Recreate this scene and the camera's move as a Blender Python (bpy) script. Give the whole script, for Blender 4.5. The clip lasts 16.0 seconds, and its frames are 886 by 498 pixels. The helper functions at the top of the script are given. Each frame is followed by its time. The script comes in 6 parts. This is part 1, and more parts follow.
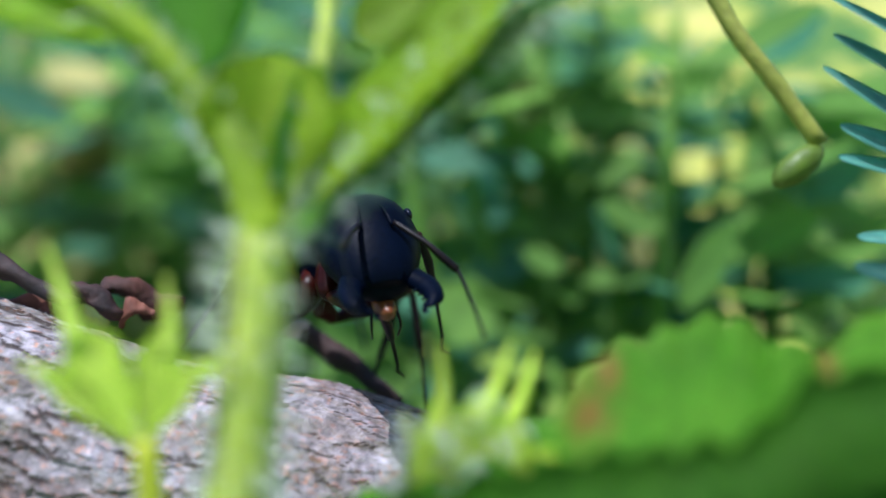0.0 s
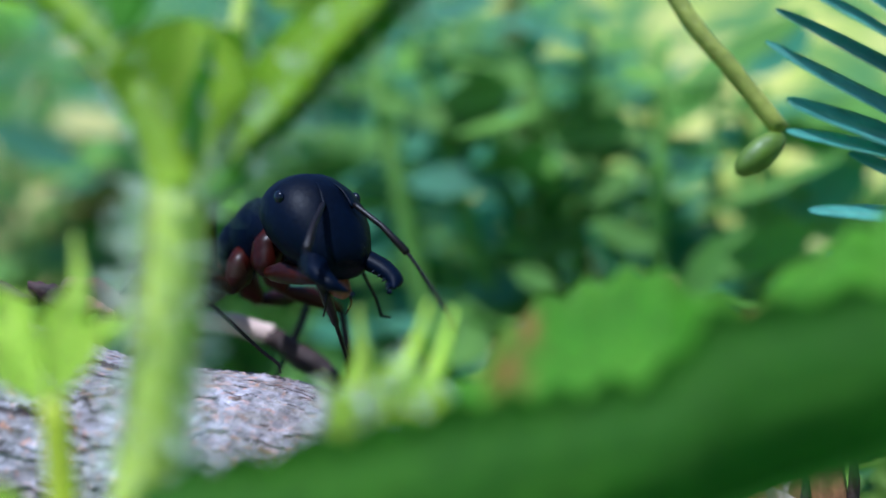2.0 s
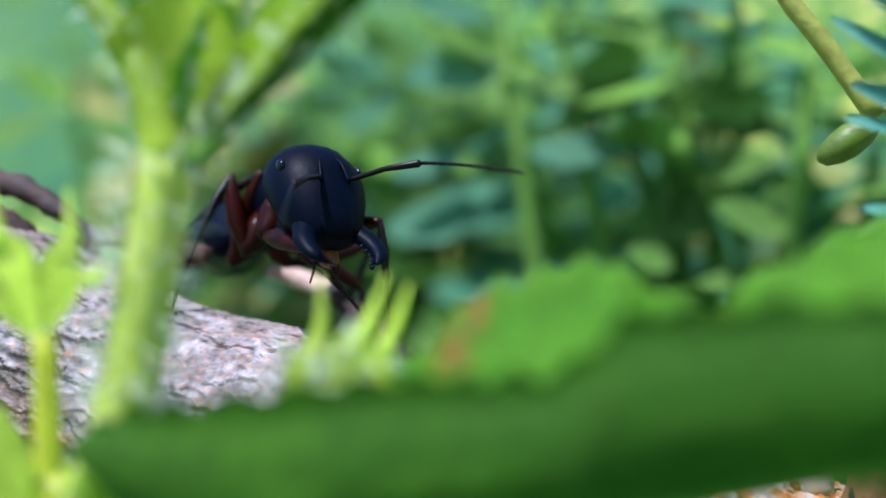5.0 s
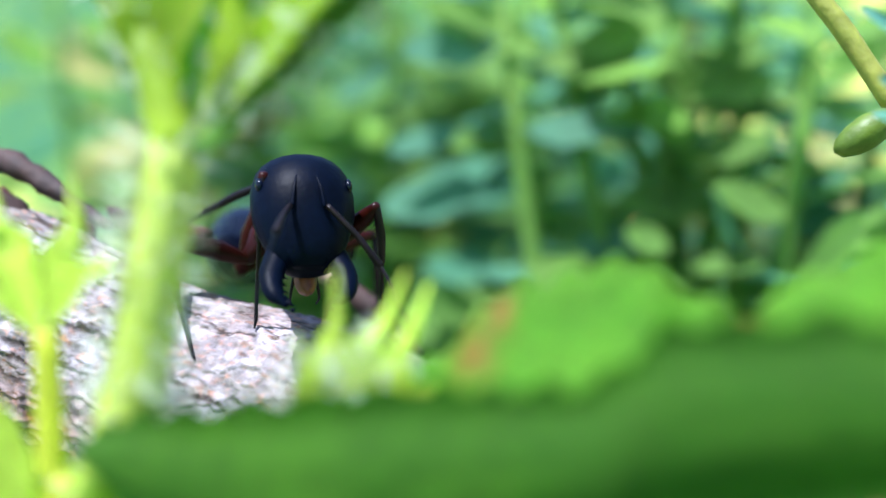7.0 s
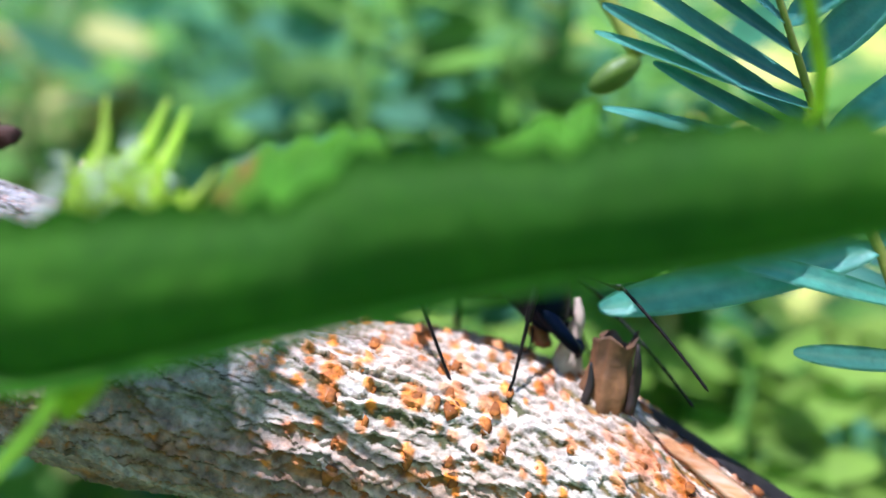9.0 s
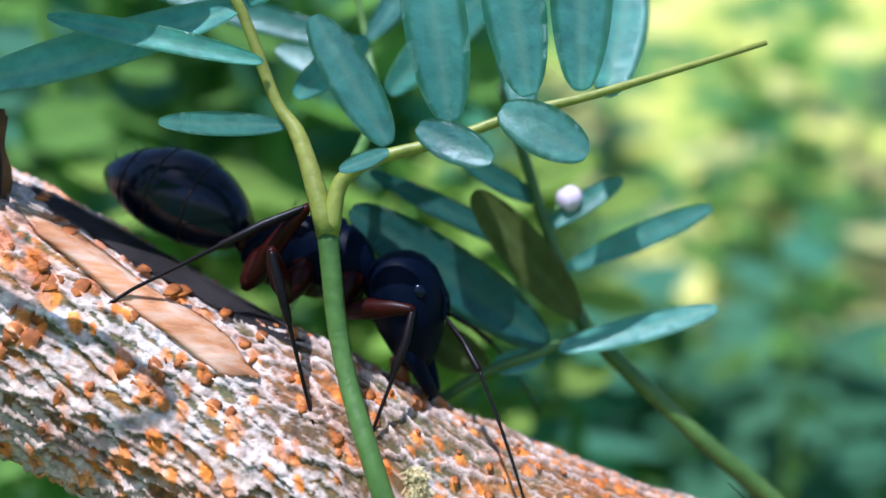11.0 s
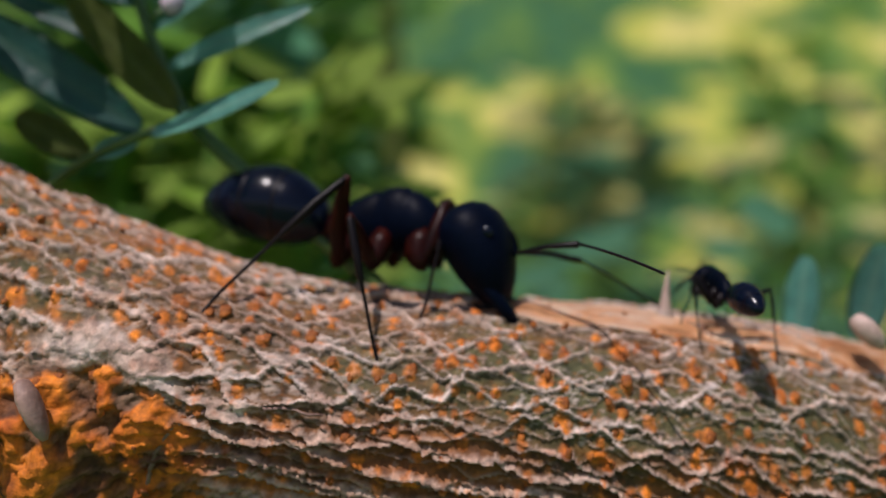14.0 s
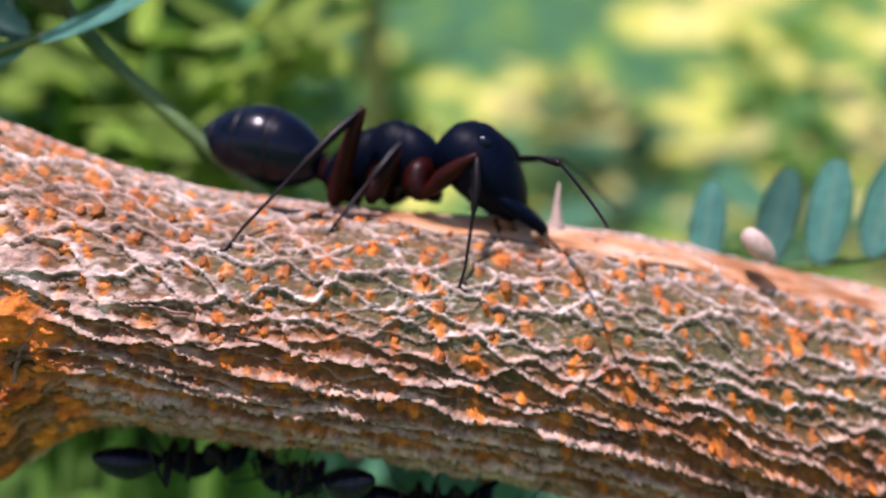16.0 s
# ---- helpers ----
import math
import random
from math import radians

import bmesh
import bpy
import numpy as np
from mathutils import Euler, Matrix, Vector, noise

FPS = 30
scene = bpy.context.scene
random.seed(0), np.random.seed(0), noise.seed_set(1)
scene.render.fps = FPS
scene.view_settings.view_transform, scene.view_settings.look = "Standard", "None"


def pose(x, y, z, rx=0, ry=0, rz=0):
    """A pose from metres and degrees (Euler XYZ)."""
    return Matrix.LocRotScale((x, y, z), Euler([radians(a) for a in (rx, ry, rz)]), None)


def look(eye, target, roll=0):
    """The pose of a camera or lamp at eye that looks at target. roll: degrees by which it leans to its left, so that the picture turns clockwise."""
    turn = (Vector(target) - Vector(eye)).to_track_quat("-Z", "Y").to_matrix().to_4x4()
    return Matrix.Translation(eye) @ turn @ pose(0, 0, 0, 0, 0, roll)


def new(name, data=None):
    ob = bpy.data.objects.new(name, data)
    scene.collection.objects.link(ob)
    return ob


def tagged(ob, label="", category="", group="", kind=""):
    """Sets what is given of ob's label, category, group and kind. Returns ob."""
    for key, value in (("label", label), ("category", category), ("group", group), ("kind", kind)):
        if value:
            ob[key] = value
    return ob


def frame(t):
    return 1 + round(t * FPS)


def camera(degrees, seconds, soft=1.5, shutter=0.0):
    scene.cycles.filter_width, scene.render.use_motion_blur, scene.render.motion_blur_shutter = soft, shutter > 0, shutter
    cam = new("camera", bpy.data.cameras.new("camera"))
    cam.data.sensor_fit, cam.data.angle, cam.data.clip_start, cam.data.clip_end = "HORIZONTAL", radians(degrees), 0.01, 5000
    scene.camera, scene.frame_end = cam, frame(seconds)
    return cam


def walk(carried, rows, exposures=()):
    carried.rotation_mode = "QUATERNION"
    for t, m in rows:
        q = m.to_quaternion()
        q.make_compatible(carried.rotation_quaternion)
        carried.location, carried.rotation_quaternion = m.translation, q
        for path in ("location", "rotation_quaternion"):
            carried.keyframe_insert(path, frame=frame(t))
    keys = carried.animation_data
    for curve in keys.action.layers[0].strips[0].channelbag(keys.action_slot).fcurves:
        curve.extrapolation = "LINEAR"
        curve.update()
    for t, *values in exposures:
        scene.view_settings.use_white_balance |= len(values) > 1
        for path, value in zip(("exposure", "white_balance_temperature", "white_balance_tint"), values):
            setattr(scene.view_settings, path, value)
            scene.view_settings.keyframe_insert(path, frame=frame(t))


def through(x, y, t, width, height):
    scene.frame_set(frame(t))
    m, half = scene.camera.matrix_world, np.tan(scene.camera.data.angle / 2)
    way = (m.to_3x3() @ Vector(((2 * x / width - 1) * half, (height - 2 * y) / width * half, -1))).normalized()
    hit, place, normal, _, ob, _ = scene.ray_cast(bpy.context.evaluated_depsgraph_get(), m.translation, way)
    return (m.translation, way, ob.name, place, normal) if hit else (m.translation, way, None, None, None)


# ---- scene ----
# All shapes below are written in centimetres; CM brings them to metres.
CM = 0.01
LIFT = 14.0          # height of the working origin over the ground, in cm
UP = Vector((0, 0, LIFT))

# ---- camera and its walk ----
LENS = 58.0
cam = camera(LENS, 16.0, soft=1.5)
cam.data.dof.use_dof = True
cam.data.dof.focus_distance = 2.75 * CM
cam.data.dof.aperture_fstop = 26.0
PATH = [
    (0, (0.509, -3.120, 0.302), (0.397, -0.123, 0.400), -3.02),
    (0.5, (0.462, -3.084, 0.274), (0.513, -0.089, 0.441), -3.14),
    (1, (0.802, -3.052, 0.101), (0.459, -0.093, 0.455), -3.98),
    (1.5, (0.651, -3.092, 0.194), (0.599, -0.097, 0.365), -3.14),
    (2, (0.719, -3.080, 0.099), (0.550, -0.097, 0.367), -4.16),
    (2.5, (0.659, -3.101, 0.134), (0.564, -0.109, 0.322), -3.47),
    (3, (0.562, -3.106, 0.169), (0.625, -0.108, 0.268), -3.13),
    (3.5, (0.692, -3.111, 0.124), (0.612, -0.115, 0.267), -2.87),
    (4, (0.927, -3.110, 0.111), (0.553, -0.138, 0.265), -1.70),
    (4.5, (1.047, -3.092, 0.173), (0.477, -0.148, 0.236), -0.94),
    (4.7, (1.168, -3.052, 0.113), (0.400, -0.156, 0.274), 0.38),
    (6.8, (1.146, -2.931, 0.165), (0.318, -0.048, 0.205), 1.15),
    (7, (1.078, -2.964, 0.172), (0.338, -0.057, 0.217), 1.59),
    (7.5, (1.143, -2.923, 0.164), (0.293, -0.046, 0.194), 1.52),
    (8, (1.169, -2.993, 0.167), (0.416, -0.090, 0.115), 1.57),
    (8.5, (1.326, -3.129, 0.005), (0.673, -0.201, 0.011), 1.00),
    (9, (1.450, -3.192, -0.284), (1.176, -0.209, -0.115), 3.82),
    (9.5, (1.825, -3.007, -0.217), (1.881, -0.008, -0.161), 2.91),
    (10, (2.463, -2.910, -0.264), (2.492, 0.089, -0.302), 0.97),
    (10.2, (2.620, -2.909, -0.286), (2.712, 0.087, -0.404), 0.55),
    (12.3, (4.722, -3.109, -1.435), (4.518, -0.121, -1.604), 0.24),
    (12.5, (4.762, -3.114, -1.414), (4.601, -0.125, -1.615), 0.45),
    (13, (4.982, -3.123, -1.407), (4.794, -0.136, -1.606), 0.39),
    (13.5, (5.315, -3.108, -1.507), (5.012, -0.127, -1.652), -0.77),
    (14, (5.458, -3.135, -1.767), (5.220, -0.145, -1.785), -1.49),
    (14.5, (5.624, -3.094, -1.914), (5.374, -0.105, -1.950), -1.60),
    (15, (5.751, -3.071, -2.057), (5.475, -0.083, -2.075), -1.48),
    (15.5, (5.796, -3.071, -2.172), (5.558, -0.081, -2.141), -1.10),
    (16, (5.900, -3.056, -2.112), (5.668, -0.066, -2.161), -0.82),
]


def place(p):
    return (Vector(p) + UP) * CM


EXPOSURES = [(0.0, 0.52, 5500, 15), (1.0, 0.46, 4950, 12), (3.5, 0.50, 4950, 12), (4.5, 0.60, 5400, 17), (7.0, 1.32, 5500, 15), (8.3, 1.24, 5600, 16), (9.0, 0.88, 5300, 13), (10.2, 0.90, 5250, 15),
             (12.3, -0.15, 5100, 17), (13.5, -0.35, 5600, 18), (14.5, -0.40, 6900, 26), (14.9, -0.08, 6500, 30), (15.4, 0.30, 6300, 36), (16.0, 0.45, 6100, 34)]
walk(cam, [(t, look(place(e), place(g), r)) for t, e, g, r in PATH], EXPOSURES)

# ---- world and sun ----
SUN_DIR = Vector((-0.20, -0.40, 0.895)).normalized()   # towards the sun
world = bpy.data.worlds.new("sky")
scene.world = world
world.use_nodes = True
wn = world.node_tree.nodes
sky = wn.new("ShaderNodeTexSky")
sky.sky_type = 'NISHITA'
sky.sun_disc = False
sky.sun_elevation = math.asin(SUN_DIR.z)
sky.sun_rotation = math.atan2(SUN_DIR.x, SUN_DIR.y)
wn["Background"].inputs["Strength"].default_value = 0.105
world.node_tree.links.new(sky.outputs[0], wn["Background"].inputs["Color"])
sun_data = bpy.data.lights.new("sun", 'SUN')
sun_data.energy = 4.5
sun_data.angle = radians(0.6)
sun_data.color = (1.0, 0.96, 0.90)
sun = new("sun", sun_data)
sun.matrix_world = look((0, 0, 3), Vector((0, 0, 3)) - SUN_DIR)


# ---- materials ----
def material(name):
    m = bpy.data.materials.new(name)
    m.use_nodes = True
    return m, m.node_tree.nodes, m.node_tree.links, m.node_tree.nodes["Principled BSDF"]


def put(links, a, b):
    links.new(a, b)


def coords(nodes):
    return nodes.new("ShaderNodeTexCoord").outputs["Object"]


def noise_tex(nodes, links, vec, scale, detail=3.0, rough=0.55):
    n = nodes.new("ShaderNodeTexNoise")
    n.inputs["Scale"].default_value = scale
    n.inputs["Detail"].default_value = detail
    n.inputs["Roughness"].default_value = rough
    links.new(vec, n.inputs["Vector"])
    return n.outputs["Fac"]


def ramp(nodes, links, fac, stops):
    r = nodes.new("ShaderNodeValToRGB")
    e = r.color_ramp.elements
    while len(e) < len(stops):
        e.new(0.5)
    for k, (p, c) in zip(e, stops):
        k.position = p
        k.color = (*c, 1) if len(c) == 3 else c
    links.new(fac, r.inputs["Fac"])
    return r.outputs["Color"]


def mix(nodes, links, fac, a, b, how='MIX'):
    n = nodes.new("ShaderNodeMix")
    n.data_type = 'RGBA'
    n.blend_type = how
    for socket, value in ((n.inputs["Factor"], fac), (n.inputs["A"], a), (n.inputs["B"], b)):
        if isinstance(value, (int, float)):
            socket.default_value = value
        elif isinstance(value, tuple):
            socket.default_value = (*value, 1)
        else:
            links.new(value, socket)
    return n.outputs["Result"]


def bump(nodes, links, bsdf, height, strength, distance):
    b = nodes.new("ShaderNodeBump")
    b.inputs["Strength"].default_value = strength
    b.inputs["Distance"].default_value = distance
    links.new(height, b.inputs["Height"])
    links.new(b.outputs["Normal"], bsdf.inputs["Normal"])
    return b


def blotchy(name, dark, light, scale, rough=0.6, fine=6.0, relief=0.3, depth=0.0001, spec=0.5, metal=0.0):
    """A two-tone surface: broad patches and fine grain, with a little relief. scale: patches per metre."""
    m, n, l, b = material(name)
    v = coords(n)
    broad = noise_tex(n, l, v, scale)
    grain = noise_tex(n, l, v, scale * fine, 4)
    c = ramp(n, l, broad, [(0.3, dark), (0.7, light)])
    g = ramp(n, l, grain, [(0.25, (0.72, 0.72, 0.72)), (0.75, (1.15, 1.15, 1.15))])
    put(l, mix(n, l, 1.0, c, g, 'MULTIPLY'), b.inputs["Base Color"])
    b.inputs["Roughness"].default_value = rough
    b.inputs["Specular IOR Level"].default_value = spec
    b.inputs["Metallic"].default_value = metal
    bump(n, l, b, grain, relief, depth)
    return m


def leafy(name, dark, light, vein, scale=300.0, rough=0.5, through=0.35, glow=None, random_tone=0.25):
    """A leaf: mottled, faintly veined, and letting some light through."""
    m, n, l, b = material(name)
    v = coords(n)
    broad = noise_tex(n, l, v, scale)
    grain = noise_tex(n, l, v, scale * 7, 3)
    c = ramp(n, l, broad, [(0.3, dark), (0.7, light)])
    g = ramp(n, l, grain, [(0.3, (0.8, 0.8, 0.8)), (0.7, (1.12, 1.12, 1.12))])
    c = mix(n, l, 1.0, c, g, 'MULTIPLY')
    w = n.new("ShaderNodeAttribute")
    w.attribute_name = "vein"
    c = mix(n, l, w.outputs["Fac"], c, vein)
    dry = n.new("ShaderNodeAttribute")
    dry.attribute_name = "dry"
    c = mix(n, l, dry.outputs["Fac"], c, (0.50, 0.26, 0.07))
    info = n.new("ShaderNodeObjectInfo")
    tone = n.new("ShaderNodeMapRange")
    tone.inputs["To Min"].default_value = 1 - random_tone
    tone.inputs["To Max"].default_value = 1 + random_tone
    put(l, info.outputs["Random"], tone.inputs["Value"])
    hsv = n.new("ShaderNodeHueSaturation")
    put(l, tone.outputs["Result"], hsv.inputs["Value"])
    put(l, c, hsv.inputs["Color"])
    c = hsv.outputs["Color"]
    put(l, c, b.inputs["Base Color"])
    b.inputs["Roughness"].default_value = rough
    bump(n, l, b, grain, 0.4, 0.00015)
    t = n.new("ShaderNodeBsdfTranslucent")
    if glow:
        put(l, mix(n, l, 1.0, c, glow, 'MULTIPLY'), t.inputs["Color"])
    else:
        put(l, c, t.inputs["Color"])
    s = n.new("ShaderNodeMixShader")
    s.inputs["Fac"].default_value = through
    put(l, b.outputs["BSDF"], s.inputs[1])
    put(l, t.outputs["BSDF"], s.inputs[2])
    put(l, s.outputs["Shader"], n["Material Output"].inputs["Surface"])
    return m


def bark_material():
    """Thin grey-white cork flakes over green rind, orange in the tears and at the knot."""
    m, n, l, b = material("bark")
    v = coords(n)
    ridge = n.new("ShaderNodeAttribute")
    ridge.attribute_name = "ridge"
    orange = n.new("ShaderNodeAttribute")
    orange.attribute_name = "orange"
    broad = noise_tex(n, l, v, 130.0)
    fine = noise_tex(n, l, v, 2600.0, 5)
    mid = noise_tex(n, l, v, 700.0, 4)
    rind = ramp(n, l, broad, [(0.3, (0.088, 0.092, 0.032)), (0.50, (0.112, 0.098, 0.038)), (0.68, (0.135, 0.068, 0.032))])
    cork = ramp(n, l, mid, [(0.28, (0.52, 0.34, 0.26)), (0.55, (0.71, 0.575, 0.49)), (0.8, (0.81, 0.745, 0.71))])
    rust = ramp(n, l, mid, [(0.3, (0.46, 0.095, 0.008)), (0.65, (0.92, 0.28, 0.02))])
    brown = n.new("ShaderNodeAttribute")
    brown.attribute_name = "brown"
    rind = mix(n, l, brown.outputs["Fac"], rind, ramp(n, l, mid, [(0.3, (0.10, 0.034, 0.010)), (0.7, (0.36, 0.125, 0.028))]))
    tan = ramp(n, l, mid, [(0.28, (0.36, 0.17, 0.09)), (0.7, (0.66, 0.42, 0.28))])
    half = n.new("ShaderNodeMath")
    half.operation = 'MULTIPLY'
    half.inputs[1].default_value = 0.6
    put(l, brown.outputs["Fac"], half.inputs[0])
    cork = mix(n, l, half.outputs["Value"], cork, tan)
    # the old end's grey tone takes in shade that the leaves cast
    grey = n.new("ShaderNodeAttribute")
    grey.attribute_name = "grey"
    cork = mix(n, l, grey.outputs["Fac"], cork, ramp(n, l, mid, [(0.3, (0.15, 0.135, 0.155)), (0.7, (0.42, 0.39, 0.45))]))
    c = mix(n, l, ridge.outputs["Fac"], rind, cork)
    c = mix(n, l, orange.outputs["Fac"], c, rust)
    g = ramp(n, l, fine, [(0.28, (0.36, 0.36, 0.36)), (0.72, (1.30, 1.30, 1.30))])
    # dark fissures, with the shade under overhanging flakes put into the colour
    crack_shade = n.new("ShaderNodeAttribute")
    crack_shade.attribute_name = "crack_shade"
    c = mix(n, l, crack_shade.outputs["Fac"], c, (0.028, 0.014, 0.009))
    # the younger bark is darker
    young = n.new("ShaderNodeSeparateXYZ")
    put(l, v, young.inputs["Vector"])
    c = mix(n, l, 1.0, c, ramp(n, l, young.outputs["X"], [(0.026, (1, 1, 1)), (0.036, (0.97, 0.94, 0.92))]), 'MULTIPLY')
    put(l, mix(n, l, 1.0, c, g, 'MULTIPLY'), b.inputs["Base Color"])
    b.inputs["Roughness"].default_value = 0.72
    b.inputs["Specular IOR Level"].default_value = 0.35
    bump(n, l, b, fine, 0.9, 0.00014)
    return m


BARK = bark_material()
RUST = blotchy("lenticel_rust", (0.16, 0.038, 0.005), (0.50, 0.145, 0.015), 1500, 0.8, 4, 0.6, 0.00006)
DRYWOOD = blotchy("dry_wood", (0.008, 0.005, 0.005), (0.055, 0.022, 0.014), 500, 0.75, 6, 0.6, 0.0001)
DEBRIS = blotchy("crumbling_bark", (0.012, 0.006, 0.006), (0.10, 0.030, 0.016), 420, 0.8, 7, 0.7, 0.0001)
CHIPWOOD = blotchy("reddish_bark_chip", (0.05, 0.016, 0.010), (0.26, 0.085, 0.045), 420, 0.8, 7, 0.7, 0.0001)
STUBWOOD = blotchy("weathered_stub_wood", (0.030, 0.012, 0.005), (0.26, 0.105, 0.036), 420, 0.75, 7, 0.6, 0.0001)
PALEWOOD = blotchy("pale_wood", (0.42, 0.26, 0.20), (0.66, 0.50, 0.42), 400, 0.7, 6, 0.4, 0.0001)


def fibre_wood(name, stops):
    """Torn wood with long fibres along the branch."""
    m, n, l, b = material(name)
    v = coords(n)
    mp = n.new("ShaderNodeMapping")
    mp.inputs["Scale"].default_value = (120, 1400, 1400)
    put(l, v, mp.inputs["Vector"])
    fib = noise_tex(n, l, mp.outputs["Vector"], 1.0, 5, 0.6)
    blot = noise_tex(n, l, v, 260.0, 3)
    c = ramp(n, l, fib, stops)
    g = ramp(n, l, blot, [(0.3, (0.70, 0.55, 0.45)), (0.65, (1.1, 1.1, 1.1))])
    put(l, mix(n, l, 1.0, c, g, 'MULTIPLY'), b.inputs["Base Color"])
    b.inputs["Roughness"].default_value = 0.7
    bump(n, l, b, fib, 0.8, 0.0001)
    return m


ORANGEWOOD = fibre_wood("split_wood", [(0.28, (0.34, 0.12, 0.04)), (0.45, (0.84, 0.44, 0.20)), (0.62, (0.92, 0.74, 0.56)), (0.75, (0.86, 0.50, 0.26))])
# dark tone of the strips, one of them a painted ant shadow
DARKSTRIP = blotchy("dark_strip", (0.020, 0.014, 0.014), (0.06, 0.045, 0.045), 300, 0.8, 6, 0.5, 0.0001)
CHITIN = blotchy("black_chitin", (0.0006, 0.0018, 0.0062), (0.0012, 0.0036, 0.0120), 600, 0.46, 9, 0.3, 0.00004, 0.055)
GLOSSY = blotchy("glossy_black_chitin", (0.0006, 0.0018, 0.0065), (0.0014, 0.0036, 0.013), 500, 0.20, 8, 0.08, 0.00002, 0.26)
RED_CHITIN = blotchy("red_brown_chitin", (0.005, 0.0009, 0.0008), (0.036, 0.0042, 0.0016), 400, 0.36, 8, 0.1, 0.00003, 0.12)
LEG_CHITIN = blotchy("dark_leg_chitin", (0.0025, 0.002, 0.0025), (0.010, 0.005, 0.005), 500, 0.40, 8, 0.1, 0.00003, 0.18)
MOUTH = blotchy("orange_mouthparts", (0.10, 0.026, 0.006), (0.27, 0.085, 0.02), 600, 0.4, 8, 0.1, 0.00003, 0.4)

HAIR = leafy("pale_hair", (0.74, 0.82, 0.62), (0.86, 0.90, 0.76), (0.8, 0.8, 0.7), 300, 0.4, 0.5)
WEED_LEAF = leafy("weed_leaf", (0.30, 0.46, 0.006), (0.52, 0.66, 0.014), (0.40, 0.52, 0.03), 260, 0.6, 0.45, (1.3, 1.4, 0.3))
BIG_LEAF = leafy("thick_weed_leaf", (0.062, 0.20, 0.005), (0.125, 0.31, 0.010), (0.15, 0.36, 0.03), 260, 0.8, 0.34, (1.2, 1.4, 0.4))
WEED_YOUNG = leafy("young_weed_leaf", (0.55, 0.70, 0.06), (0.74, 0.84, 0.14), (0.55, 0.66, 0.12), 260, 0.6, 0.3, (1.25, 1.35, 0.5))
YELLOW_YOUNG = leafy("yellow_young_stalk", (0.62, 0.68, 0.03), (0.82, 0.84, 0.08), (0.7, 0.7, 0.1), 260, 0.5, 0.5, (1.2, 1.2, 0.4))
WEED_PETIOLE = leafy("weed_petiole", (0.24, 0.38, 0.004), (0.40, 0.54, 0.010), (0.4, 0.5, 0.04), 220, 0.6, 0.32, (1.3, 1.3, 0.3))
WEED_STEM = leafy("weed_stem", (0.56, 0.74, 0.06), (0.80, 0.88, 0.16), (0.6, 0.65, 0.3), 180, 0.55, 0.2, (1.2, 1.2, 0.5))
# upper side of the folded leaf, its sunlight put into a lighter green
LEAF_UPPER_LIT = leafy("weed_leaf_upper_side_lit", (0.13, 0.40, 0.010), (0.24, 0.54, 0.022), (0.30, 0.52, 0.06), 260, 0.75, 0.4, (1.2, 1.4, 0.4))
LEAFLET = leafy("blue_green_leaflet", (0.11, 0.32, 0.29), (0.20, 0.47, 0.39), (0.34, 0.50, 0.38), 240, 0.36, 0.30, (0.8, 1.2, 1.0))
LEAFLET_DARK = leafy("deep_green_leaflet", (0.020, 0.105, 0.092), (0.046, 0.17, 0.14), (0.10, 0.2, 0.12), 240, 0.38, 0.2, (0.9, 1.3, 0.7))
LEAFLET_OLIVE = leafy("olive_leaflet", (0.10, 0.14, 0.02), (0.17, 0.20, 0.035), (0.22, 0.26, 0.08), 240, 0.85, 0.3)
POD_GREEN = leafy("green_pod", (0.09, 0.16, 0.012), (0.17, 0.25, 0.02), (0.2, 0.3, 0.05), 300, 0.5, 0.2)
GREEN_STEM = leafy("green_stalk", (0.06, 0.14, 0.02), (0.12, 0.22, 0.04), (0.2, 0.26, 0.08), 300, 0.45, 0.15)
YELLOW_STEM = leafy("yellow_green_stalk", (0.22, 0.25, 0.03), (0.36, 0.36, 0.06), (0.4, 0.4, 0.1), 300, 0.45, 0.2)
FAR_GREEN = leafy("far_green_foliage", (0.14, 0.33, 0.045), (0.28, 0.48, 0.09), (0.1, 0.2, 0.05), 40, 0.85, 0.6)
FAR_TEAL = leafy("far_blue_green_foliage", (0.08, 0.27, 0.15), (0.17, 0.40, 0.24), (0.1, 0.2, 0.1), 40, 0.85, 0.6)
FAR_YELLOW = leafy("dry_yellow_foliage", (0.34, 0.31, 0.08), (0.52, 0.46, 0.16), (0.5, 0.5, 0.2), 40, 0.9, 0.3)
SHELL = blotchy("scale_shell", (0.16, 0.08, 0.055), (0.42, 0.26, 0.20), 700, 0.6, 5, 0.5, 0.0001)
FUZZ = blotchy("yellow_fuzz", (0.72, 0.56, 0.24), (0.90, 0.78, 0.46), 500, 0.8)
PINK = blotchy("pink_bud", (0.55, 0.38, 0.50), (0.75, 0.6, 0.7), 500, 0.6)


